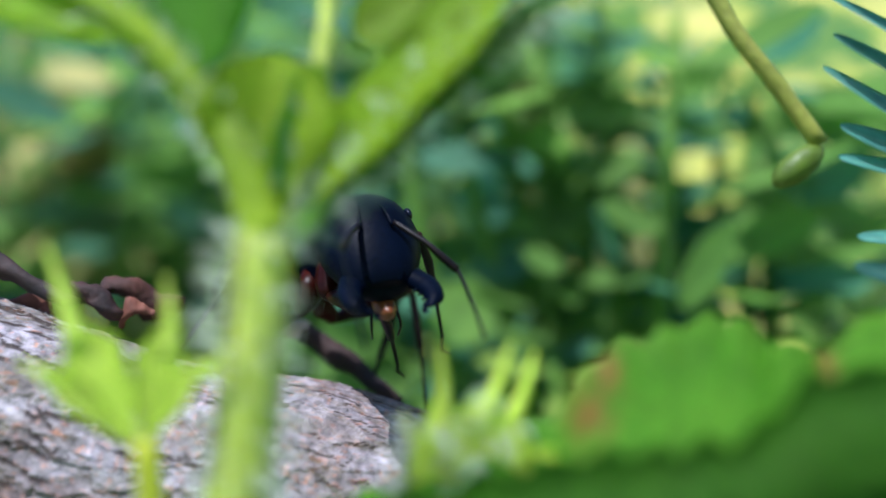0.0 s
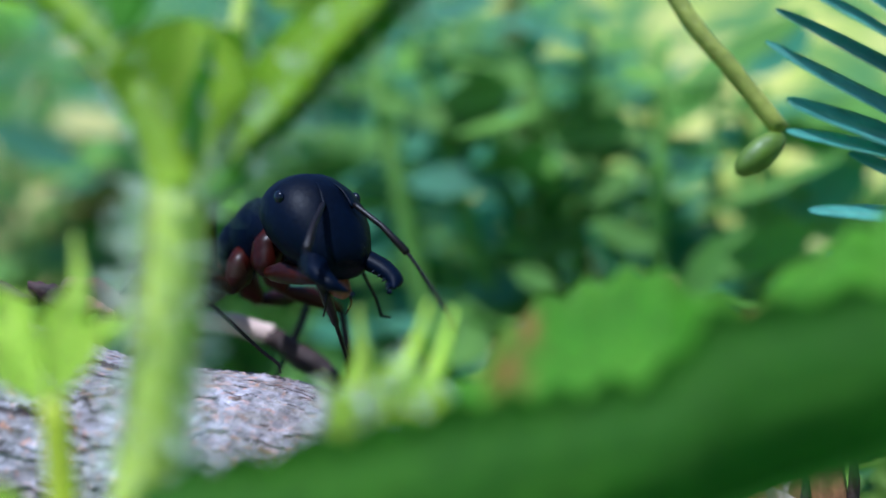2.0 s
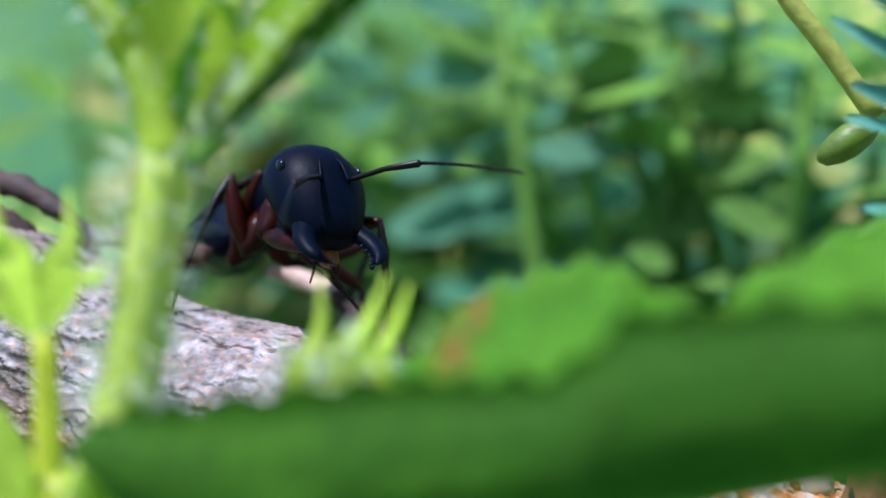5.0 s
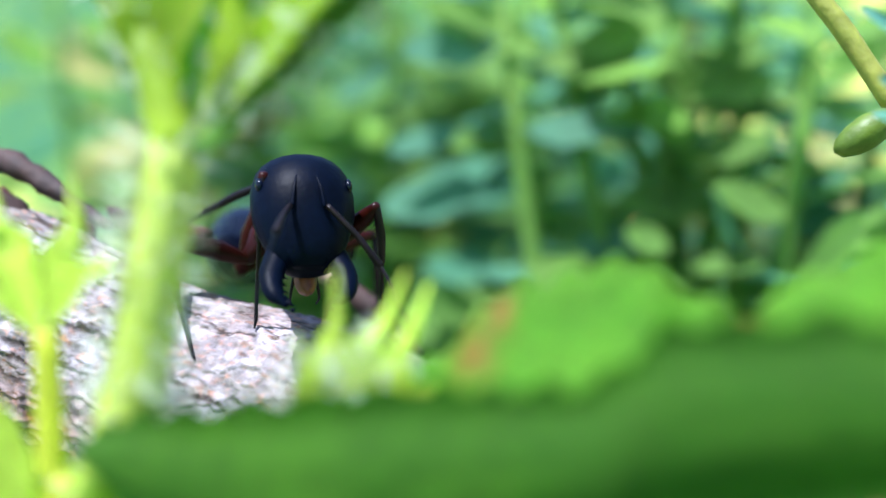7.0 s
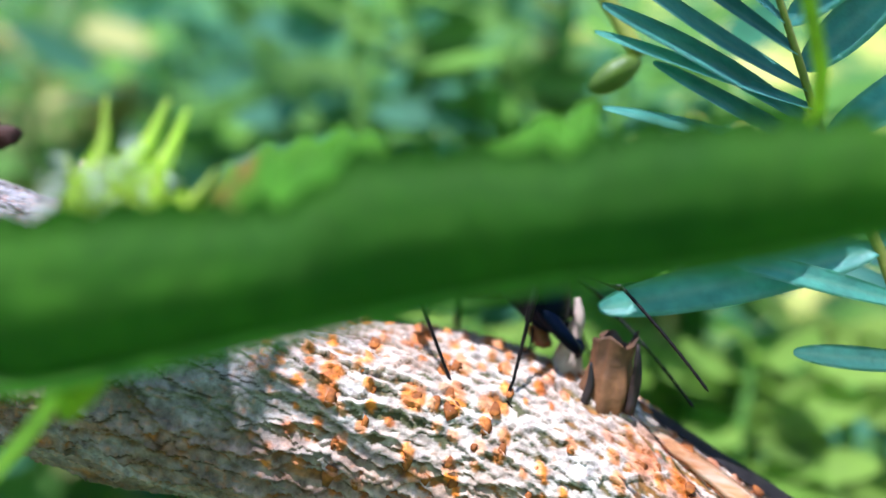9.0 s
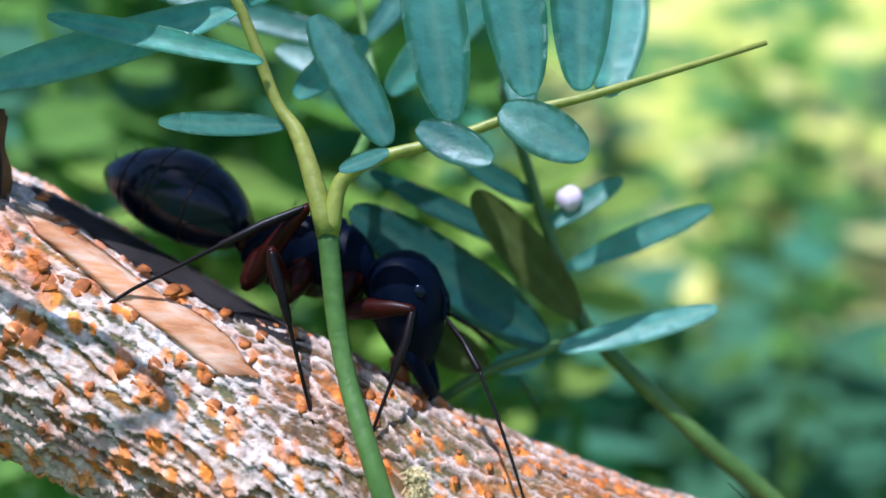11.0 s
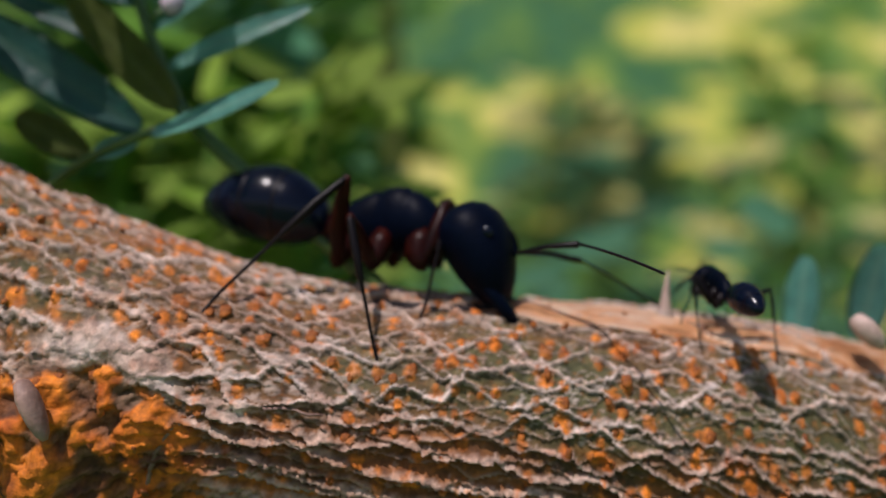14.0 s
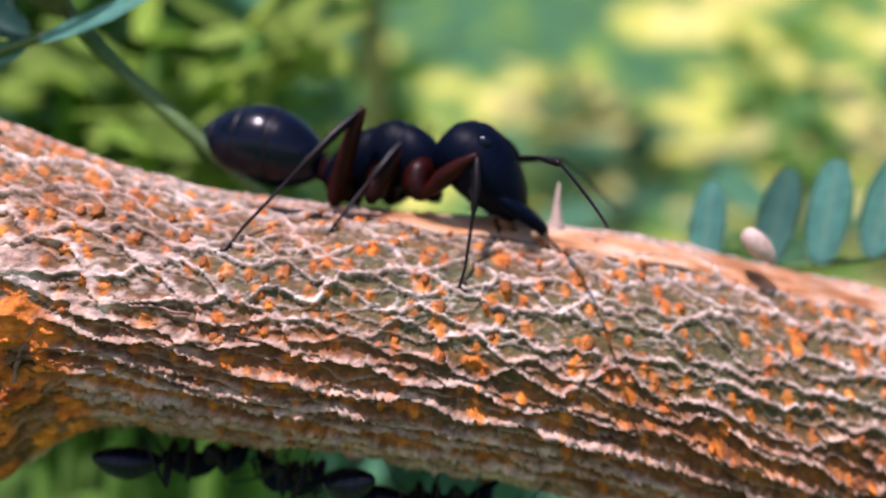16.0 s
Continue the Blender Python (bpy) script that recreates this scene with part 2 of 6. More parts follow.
def ground_material(name, stops, size, green_side=0.0):
    m, n, l, b = material(name)
    v = coords(n)
    big = noise_tex(n, l, v, size, 3)
    mid = noise_tex(n, l, v, size * 6, 5)
    if green_side:
        # greener grass on one flank of the bank, drier on the other
        xyz = n.new("ShaderNodeSeparateXYZ")
        put(l, v, xyz.inputs["Vector"])
        flank = n.new("ShaderNodeMapRange")
        flank.interpolation_type = 'SMOOTHSTEP'
        for title, value in (("From Min", -0.30), ("From Max", 0.08), ("To Min", -green_side), ("To Max", 0.02)):
            flank.inputs[title].default_value = value
        put(l, xyz.outputs["X"], flank.inputs["Value"])
        # fresh growth higher up on the green flank
        crest = n.new("ShaderNodeMapRange")
        crest.interpolation_type = 'SMOOTHSTEP'
        for title, value in (("From Min", 0.24), ("From Max", 0.36), ("To Min", 0.0), ("To Max", -1.2 * green_side)):
            crest.inputs[title].default_value = value
        put(l, xyz.outputs["Z"], crest.inputs["Value"])
        side = n.new("ShaderNodeMapRange")
        side.interpolation_type = 'SMOOTHSTEP'
        for title, value in (("From Min", 0.10), ("From Max", 0.34), ("To Min", 1.0), ("To Max", 0.0)):
            side.inputs[title].default_value = value
        put(l, xyz.outputs["X"], side.inputs["Value"])
        both = n.new("ShaderNodeMath")
        both.operation = 'MULTIPLY_ADD'
        put(l, crest.outputs["Result"], both.inputs[0])
        put(l, side.outputs["Result"], both.inputs[1])
        put(l, flank.outputs["Result"], both.inputs[2])
        total = n.new("ShaderNodeMath")
        put(l, big, total.inputs[0])
        put(l, both.outputs["Value"], total.inputs[1])
        big = total.outputs["Value"]
    c = ramp(n, l, big, stops)
    g = ramp(n, l, mid, [(0.3, (0.6, 0.65, 0.5)), (0.7, (1.2, 1.2, 1.1))])
    put(l, mix(n, l, 1.0, c, g, 'MULTIPLY'), b.inputs["Base Color"])
    b.inputs["Roughness"].default_value = 0.95
    bump(n, l, b, mid, 0.8, 0.01)
    return m


GROUND = ground_material("grassy_soil", [(0.35, (0.05, 0.15, 0.06)), (0.5, (0.09, 0.21, 0.08)), (0.65, (0.16, 0.20, 0.06))], 9.0)
BANK = ground_material("dry_grass_bank", [(0.30, (0.06, 0.15, 0.03)), (0.37, (0.018, 0.11, 0.055)), (0.45, (0.06, 0.16, 0.035)), (0.52, (0.16, 0.26, 0.04)), (0.57, (0.50, 0.48, 0.08)), (0.66, (0.66, 0.56, 0.20)), (0.76, (0.10, 0.19, 0.05))], 10.5, 0.07)


# ---- mesh helpers ----
def part(name, bm, mat, parent=None, label="", smooth=True):
    """Links a bmesh (in cm) as one object, in metres."""
    me = bpy.data.meshes.new(name)
    bmesh.ops.scale(bm, vec=(CM, CM, CM), verts=bm.verts)
    bm.normal_update()
    bm.to_mesh(me)
    bm.free()
    me.materials.append(mat)
    if smooth:
        me.polygons.foreach_set("use_smooth", [True] * len(me.polygons))
    ob = new(name, me)
    if parent:
        ob.parent = parent
    if label:
        ob["label"] = label
    return ob


def thing(name, at, label, category, group="", kind=""):
    ob = new(name)
    ob.location = place(at)
    ob.empty_display_size = 0.002
    return tagged(ob, label, category, group, kind)


def loft(bm, sections, n=14, close=True):
    """Rings of (x, y, z, half width, half height) along x."""
    rings = []
    for x, y, z, w, h in sections:
        rings.append([bm.verts.new((x, y + w * math.cos(2 * math.pi * k / n), z + h * math.sin(2 * math.pi * k / n))) for k in range(n)])
    for a, b in zip(rings, rings[1:]):
        for k in range(n):
            bm.faces.new((a[k], b[k], b[(k + 1) % n], a[(k + 1) % n]))
    if close:
        bm.faces.new(rings[0])
        bm.faces.new(rings[-1][::-1])
    return rings


def frames_along(points):
    pts = [Vector(p) for p in points]
    out = []
    side = None
    for k, p in enumerate(pts):
        t = (pts[min(k + 1, len(pts) - 1)] - pts[max(k - 1, 0)]).normalized()
        if side is None:
            side = t.cross(Vector((0, 0, 1)))
            if side.length < 0.1:
                side = t.cross(Vector((0, 1, 0)))
        side = (side - t * side.dot(t)).normalized()
        out.append((p, t, side, t.cross(side)))
    return out


def tube(bm, points, radii, n=10, close=True):
    """A tapered tube through points."""
    rings = []
    for (p, t, a, b), r in zip(frames_along(points), radii):
        rings.append([bm.verts.new(p + (a * math.cos(2 * math.pi * k / n) + b * math.sin(2 * math.pi * k / n)) * r) for k in range(n)])
    for u, w in zip(rings, rings[1:]):
        for k in range(n):
            bm.faces.new((u[k], u[(k + 1) % n], w[(k + 1) % n], w[k]))
    if close:
        bm.faces.new(rings[0][::-1])
        bm.faces.new(rings[-1])
    return rings


def spline(points, steps=6):
    """A smooth line (Catmull-Rom) through points."""
    p = [Vector(q) for q in points]
    p = [2 * p[0] - p[1]] + p + [2 * p[-1] - p[-2]]
    out = []
    for k in range(1, len(p) - 2):
        for s in range(steps):
            t = s / steps
            a, b, c, d = p[k - 1:k + 3]
            out.append(0.5 * ((2 * b) + (c - a) * t + (2 * a - 5 * b + 4 * c - d) * t * t + (3 * b - a - 3 * c + d) * t ** 3))
    out.append(p[-2])
    return out


def lerp_table(table, x):
    """Piecewise linear look-up with softened corners."""
    xs = [a for a, _ in table]
    ys = [b for _, b in table]
    return float(np.interp(x, xs, ys))


def soft_table(table, x, w=0.18):
    return sum(lerp_table(table, x + d * w) for d in (-1, -0.5, 0, 0.5, 1)) / 5


def set_attribute(ob, name, values):
    at = ob.data.attributes.new(name, 'FLOAT', 'POINT')
    at.data.foreach_set("value", values)


# ---- ground ----
def ground_height(x, y):
    d = max(0.0, y - 45.0)
    return 150.0 * (1 - math.exp(-(d / 120.0) ** 1.4)) + 1.2 * noise.noise((x * 0.05, y * 0.05, 0)) + 6 * noise.noise((x * 0.004, y * 0.004, 3)) * min(1, abs(y) / 150)


def build_ground():
    bm = bmesh.new()
    ys = [-40000, -8000, -2000, -500, -150, -60, -30] + list(range(-20, 120, 7)) + [130, 150, 180, 220, 280, 360, 500, 800, 1500, 4000, 10000, 40000]
    xs = [-40000, -9000, -2500, -800, -300, -150] + list(range(-100, 120, 8)) + [150, 300, 800, 2500, 9000, 40000]
    grid = [[bm.verts.new((x, y, ground_height(x, y))) for x in xs] for y in ys]
    for a, b in zip(grid, grid[1:]):
        for k in range(len(xs) - 1):
            bm.faces.new((a[k], a[k + 1], b[k + 1], b[k]))
    for f in bm.faces:
        f.material_index = 1 if f.calc_center_median().y > 48 else 0
    ob = part("ground", bm, GROUND)
    ob.data.materials.append(BANK)
    tagged(ob, "sunlit dry ground with sparse yellow grass", "ground", kind="structure")


build_ground()

# ---- branch ----
TOP = [(-9, 1.9), (-5, 1.1), (-2, 0.55), (-1.14, 0.27), (-0.6, 0.05), (-0.1, -0.05), (0.25, -0.19), (0.54, -0.31), (0.9, -0.42), (1.2, -0.44), (1.5, -0.49),
       (1.85, -0.60), (2.35, -0.88), (2.8, -1.12), (3.25, -1.33), (3.5, -1.46), (3.95, -1.68), (4.4, -1.85), (4.86, -1.97), (5.34, -2.01), (5.84, -2.05), (6.6, -2.17), (7.6, -2.41), (10, -3.0), (14, -4.2)]
BOTTOM = [(-9, 0.9), (-5, 0.1), (-2, -0.42), (-1.1, -0.72), (-0.28, -0.98), (0.4, -1.12), (1.09, -1.26), (1.33, -1.36), (2.2, -1.8), (2.75, -2.13), (3.0, -2.26), (3.2, -2.45), (3.4, -2.85), (3.6, -3.1), (3.85, -3.06), (4.08, -2.84), (4.38, -2.79), (4.74, -2.86), (5.2, -2.95), (5.81, -3.07), (6.5, -3.26), (7.6, -3.6), (10, -4.2), (14, -5.3)]
DEPTH = [(-9, -0.6), (-2, -0.38), (0, -0.25), (1.5, 0.15), (2.6, 0.08), (3.7, 0.0), (5, 0.2), (7.5, 0.65), (14, 1.6)]


def branch_axis(x):
    t, b = soft_table(TOP, x, 0.12), soft_table(BOTTOM, x, 0.12)
    return Vector((x, soft_table(DEPTH, x, 0.6), (t + b) / 2)), (t - b) / 2


def branch_girth(x):
    return min(0.47, 0.43 + 0.04 * math.sin(x * 1.3))


def branch_point(x, a, out=0.0):
    """A place on the branch at angle a round it (0: towards the camera, 90: the top)."""
    c, h = branch_axis(x)
    w = branch_girth(x)
    if h > 0.6 and math.sin(a) < 0:
        w += 0.10 * (h - 0.6) * 2
    return Vector((x, c.y - (w + out) * math.cos(a), c.z + (h + out) * math.sin(a)))


def on_branch(p, out=0.0):
    """The place on the branch's skin nearest to p, at p's own x."""
    c, h = branch_axis(p.x)
    w = branch_girth(p.x)
    a = math.atan2((p.z - c.z) / h, (c.y - p.y) / w)
    return branch_point(p.x, a, out)


def lattice(i, j, seed):
    """A repeatable random number between 0 and 1 for whole-number places."""
    h = np.sin(i * 127.1 + j * 311.7 + seed * 74.7) * 43758.5453
    return h - np.floor(h)


def cloud(u, v, seed):
    """Smooth noise between -1 and 1."""
    i, j = np.floor(u), np.floor(v)
    f, g = u - i, v - j
    f, g = f * f * (3 - 2 * f), g * g * (3 - 2 * g)
    a, b = lattice(i, j, seed), lattice(i + 1, j, seed)
    c, d = lattice(i, j + 1, seed), lattice(i + 1, j + 1, seed)
    return 2 * ((a * (1 - f) + b * f) * (1 - g) + (c * (1 - f) + d * f) * g) - 1


def step(x, lo, hi):
    t = np.clip((x - lo) / (hi - lo), 0, 1)
    return t * t * (3 - 2 * t)


def wavy_lines(x, v, space, wave, lens, seed, net=0.0):
    """Flake edges that run along the branch, part and meet again: how far the next one lies above and below, and their numbers."""
    i = np.floor(v / space)
    up = np.full(np.shape(v), 9.0)
    down = np.full(np.shape(v), 9.0)
    mine = np.zeros(np.shape(v))
    over = np.zeros(np.shape(v))
    for d in range(-3, 5):
        k = i + d
        shift = lattice(k, k * 0 + 2, seed) * 40
        line = (k + 0.6 * (lattice(k, k * 0, seed) - 0.5)) * space
        line = line + wave * cloud(x / lens + shift, k * 0 + 0.5, seed + 1) + 0.45 * wave * cloud(x / lens * 2.6 + shift, k * 0 + 0.5, seed + 2)
        if net:
            # neighbours swing against each other, so that they close long lens-shaped cells
            swing = np.sin(2 * math.pi * (x / net + 0.80 * cloud(x / 0.9, v / 0.22, seed + 7) + 0.16 * cloud(x / 0.3 + shift, k * 0 + 0.5, seed + 8)))
            line = (k + 0.42 * (lattice(k, k * 0, seed) - 0.5)) * space + (0.34 + 0.30 * cloud(x / 0.5 + shift, k * 0 + 0.5, seed + 9)) * space * np.cos(math.pi * k) * swing * (wave / 0.085) + 0.62 * wave * cloud(x / lens + shift, k * 0 + 0.5, seed + 1) + 0.12 * wave * cloud(x / lens * 4 + shift, k * 0 + 0.5, seed + 2)
        line = line + 0.16 * wave * cloud(x / lens * 9 + shift, k * 0 + 0.5, seed + 3) + 0.07 * wave * cloud(x / lens * 24 + shift, k * 0 + 0.5, seed + 4)
        gap = line - v
        near = (gap >= 0) & (gap < up)
        over = np.where(near, k, over)
        up = np.where(near, gap, up)
        near = (gap < 0) & (-gap < down)
        mine = np.where(near, k, mine)
        down = np.where(near, -gap, down)
    return up, down, over, mine


def spots(u, v, size, share, seed):
    """Scattered round spots: 1 in the middle of one, 0 outside."""
    p, q = u / size, v / size
    i, j = np.floor(p), np.floor(q)
    best = np.zeros(np.shape(p))
    for di in (-1, 0, 1):
        for dj in (-1, 0, 1):
            a, b = i + di, j + dj
            x = a + 0.2 + 0.6 * lattice(a, b, seed)
            y = b + 0.2 + 0.6 * lattice(a, b, seed + 3)
            r = (0.22 + 0.26 * lattice(a, b, seed + 5)) * (lattice(a, b, seed + 7) < share)
            best = np.maximum(best, 1 - np.hypot((p - x) * 1.25, q - y) / np.maximum(r, 1e-3))
    return np.clip(best, 0, 1)


def bark_at(x, a):
    """The bark's relief (cm), its cork and rust shares, and the dark of fissures and of painted shade under flakes, at
    x and angle a.
    """
    v = a * 0.45 + 0.07 * x + 0.02 * cloud(x * 2, a * 2, 3)
    white = 1 - step(x + 0.25 * cloud(x * 3, a * 3, 12), 2.2, 3.4)     # thick pale cork towards the old end
    old = 1 - step(x + 0.15 * cloud(x * 4, a * 4, 13), 0.5, 1.0)       # the oldest part: grey cork toned down for leaf shade, with short fissures
    low = step(-np.sin(a), -0.25, 0.55)
    calm = 1 - 0.68 * low * (1 - white)                                 # the flakes run straighter on the under side
    grain = 0.5 + 0.5 * cloud(x * 55, a * 38, 11)
    rags = cloud(x * 70, a * 40, 15)
    patch = cloud(x * 1.7, a * 1.3, 8)
    up1, down1, over1, mine1 = wavy_lines(x, v, 0.072, 0.085 * calm, 0.18, 40, 0.36)
    up2, down2, over2, mine2 = wavy_lines(x, v, 0.046, 0.042 * calm, 0.10, 50)
    wob = 0.5 + 0.5 * cloud(x * 6 + mine1 * 7.3, mine1 + 0.5, 60)
    wob2 = 0.5 + 0.5 * cloud(x * 9 + mine2 * 5.1, mine2 + 0.5, 61)
    fat = step(patch, 0.25, 0.8)
    th1 = 0.004 + 0.021 * wob ** 1.3 + 0.020 * fat * wob + 0.009 * rags * (0.4 + wob) + white * (0.012 + 0.03 * wob)
    th2 = (0.001 + 0.007 * wob2) * (wob2 > 0.35) + white * (0.006 + 0.035 * wob2)
    line1 = np.maximum(1 - step(down1, th1, th1 + 0.008), 1 - step(up1, 0.001, 0.006))
    line2 = 1 - step(down2, th2, th2 + 0.007)
    cork = np.maximum(line1, line2 * (0.55 + 0.45 * white))
    flecks = step(cloud(x * 36, a * 27, 91) + 0.55 * cloud(x * 75, a * 52, 92) + 0.35 * patch, 0.45, 0.70)
    cork = np.maximum(cork, (0.62 + 0.15 * white) * flecks * (1 - 0.6 * low))
    cork = cork * (1 - (1 - white) * 0.35 * step(cloud(x * 3.1 + 5, a * 3.7, 63) + 0.6 * cloud(x * 11, a * 12, 64), -0.05, 0.7))
    # less cork low on the old end, painted for the shade there
    cork = cork * (1 - old) + old * np.clip(0.72 + 0.25 * cloud(x * 9, a * 9, 65) - 0.45 * low * (0.5 + 0.5 * cloud(x * 7, a * 12, 66)), 0, 1)
    # the flakes lift at their lower edges and overhang the next
    amp = 0.021 + 0.036 * low * (1 - 0.4 * white) + 0.006 * white * (1 - old)
    relief = amp * np.exp(-down1 / (0.018 + 0.009 * low)) + (0.007 + 0.003 * white * (1 - 0.6 * old) + 0.026 * low) * np.exp(-down2 / 0.013)
    relief = relief + 0.006 * cork * (0.4 + grain) + 0.004 * rags * (0.3 + 0.7 * cork) + 0.010 * cloud(x * 7, a * 6, 16)
    # dark band below each lifted flake: fissure and painted shade together
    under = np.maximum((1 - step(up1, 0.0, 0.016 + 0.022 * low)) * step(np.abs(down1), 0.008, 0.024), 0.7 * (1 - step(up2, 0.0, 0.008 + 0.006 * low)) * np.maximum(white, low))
    crack_shades = under * (0.45 + 0.30 * low) * (cloud(x * 13, a * 17, 62) > -0.35)
    cork = np.clip(cork * (0.72 + 0.45 * grain) - 0.75 * crack_shades, 0, 1)
    ragged = 1 - step(x, -0.7, 0.0)
    dashes = old * (1 - step(up2, 0.003 + 0.006 * ragged, 0.012 + 0.018 * ragged)) * step(cloud(x * 7, v * 30, 67) + 0.4 * cloud(x * 25, v * 40, 68), -0.05, 0.25) * 0.9
    pores = np.maximum(spots(x, v * 0.92, 0.078, 0.62, 70), spots(x + 3, v, 0.14, 0.42, 75) * (0.4 + 0.6 * white))
    pores = pores * (1 - old) * np.where(white > 0.5, 1, 1 - 0.75 * line1)
    rust = step(pores + 0.15 * rags, 0.02, 0.30) * (0.55 + 0.45 * lattice(np.floor(x * 12), np.floor(v * 12), 90))
    relief = relief + 0.012 * step(pores + 0.15 * rags, 0.1, 0.7)
    stain = step(cloud(x * 5, a * 5, 19) + 0.5 * cloud(x * 21, a * 17, 20), 0.0, 0.7) * np.clip(0.04 + 0.42 * low + 0.30 * (1 - step(x, 4.0, 4.6)), 0, 0.8) * (1 - cork) * (1 - old)
    rust = np.maximum(rust, stain)
    relief = relief * (1 - 0.55 * old) * (1 - 0.30 * step(x, 0.9, 1.3) * (1 - step(x, 2.6, 3.3)))
    # the knot: orange lumps under a swollen pale lip
    lumps = cloud(x * 12, a * 8, 17) + 0.5 * cloud(x * 25, a * 17, 18)
    edge = 0.23 - 2.0 * (x - 3.92) ** 2 + 0.10 * cloud(x * 9, a * 3, 16)
    knot = np.exp(-((x - 3.86) / 0.40) ** 2) * step(edge - a, -0.03, 0.10) * np.clip(np.cos(a + 0.45), 0, 1) ** 0.9
    pale = np.exp(-((x - 3.98) / 0.27) ** 2) * step(a - edge, -0.04, 0.05) * (1 - step(a - edge, 0.14, 0.34))
    relief = relief * (1 - 0.6 * knot) + knot * (0.046 * lumps + 0.03)
    rust = np.maximum(rust * (1 - step(knot, 0.25, 0.5)), step(lumps, -0.30, 0.12) * step(knot, 0.12, 0.35))
    cork = cork * (1 - 0.8 * step(knot, 0.15, 0.4))
    cork = np.maximum(cork, step(pale + 0.12 * lumps, 0.25, 0.6))
    rust = rust * (1 - 0.8 * step(pale, 0.2, 0.5))
    relief = relief * (1 - 0.6 * pale) + 0.035 * pale + 0.010 * pale * lumps
    fresh = np.exp(-((x - 2.02) / 0.13) ** 2 - ((a - 0.75) / 0.2) ** 2)
    rust = np.maximum(rust, np.clip(fresh * (0.8 + 1.2 * lumps), 0, 1))
    return relief, cork, rust, np.clip(np.maximum(crack_shades * (0.60 + 0.20 * low) * (1 - rust) * (1 - old), dashes), 0, 1)


def build_branch():
    xs = list(np.arange(-8.0, -1.3, 0.1)) + list(np.arange(-1.3, 7.7, 0.0095)) + list(np.arange(7.7, 13.0, 0.1))
    arcs = list(np.linspace(-1.45, 2.05, 270)) + list(np.linspace(2.05, 2 * math.pi - 1.45, 52))[1:-1]
    na = len(arcs)
    X, A = np.meshgrid(np.array(xs), np.array(arcs), indexing="ij")
    relief, cork, rust, crack_shade = bark_at(X, A)
    axis = [branch_axis(float(x)) for x in xs]
    cy = np.array([c.y for c, _ in axis])[:, None]
    cz = np.array([c.z for c, _ in axis])[:, None]
    h = np.array([r for _, r in axis])[:, None]
    w = np.array([branch_girth(float(x)) for x in xs])[:, None]
    w = np.where((h > 0.6) & (np.sin(A) < 0), w + 0.2 * (h - 0.6), w)
    lump = 0.02 * cloud(X * 2.3, A * 1.5, 30)
    out = relief + lump
    co = np.stack([X, cy - (w + out) * np.cos(A), cz + (h + out) * np.sin(A)], -1).reshape(-1, 3) * CM
    i, k = np.meshgrid(np.arange(len(xs) - 1), np.arange(na), indexing="ij")
    j = (k + 1) % na
    quads = np.stack([i * na + k, i * na + j, (i + 1) * na + j, (i + 1) * na + k], -1).reshape(-1, 4)
    me = bpy.data.meshes.new("bark")
    me.from_pydata(co.tolist(), [], quads.tolist() + [list(range(na))[::-1], [(len(xs) - 1) * na + q for q in range(na)]])
    me.materials.append(BARK)
    me.polygons.foreach_set("use_smooth", [True] * len(me.polygons))
    root = thing("branch", (0, 0, 0), "living branch with flaking grey-white cork over green rind", "branch")
    ob = new("bark", me)
    ob.parent = root
    set_attribute(ob, "ridge", cork.ravel())
    set_attribute(ob, "orange", rust.ravel())
    set_attribute(ob, "crack_shade", crack_shade.ravel())
    # browner bark below, partly the under side's shade put into its colour
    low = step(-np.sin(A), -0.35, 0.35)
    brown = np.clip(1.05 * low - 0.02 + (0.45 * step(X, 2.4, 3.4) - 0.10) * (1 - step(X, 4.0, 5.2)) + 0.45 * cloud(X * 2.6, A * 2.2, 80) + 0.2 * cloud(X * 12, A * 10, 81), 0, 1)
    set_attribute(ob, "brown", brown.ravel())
    set_attribute(ob, "grey", (0.85 * (1 - step(X + 0.15 * cloud(X * 4, A * 4, 13), 0.4, 1.1))).ravel())
    return root


branch = build_branch()


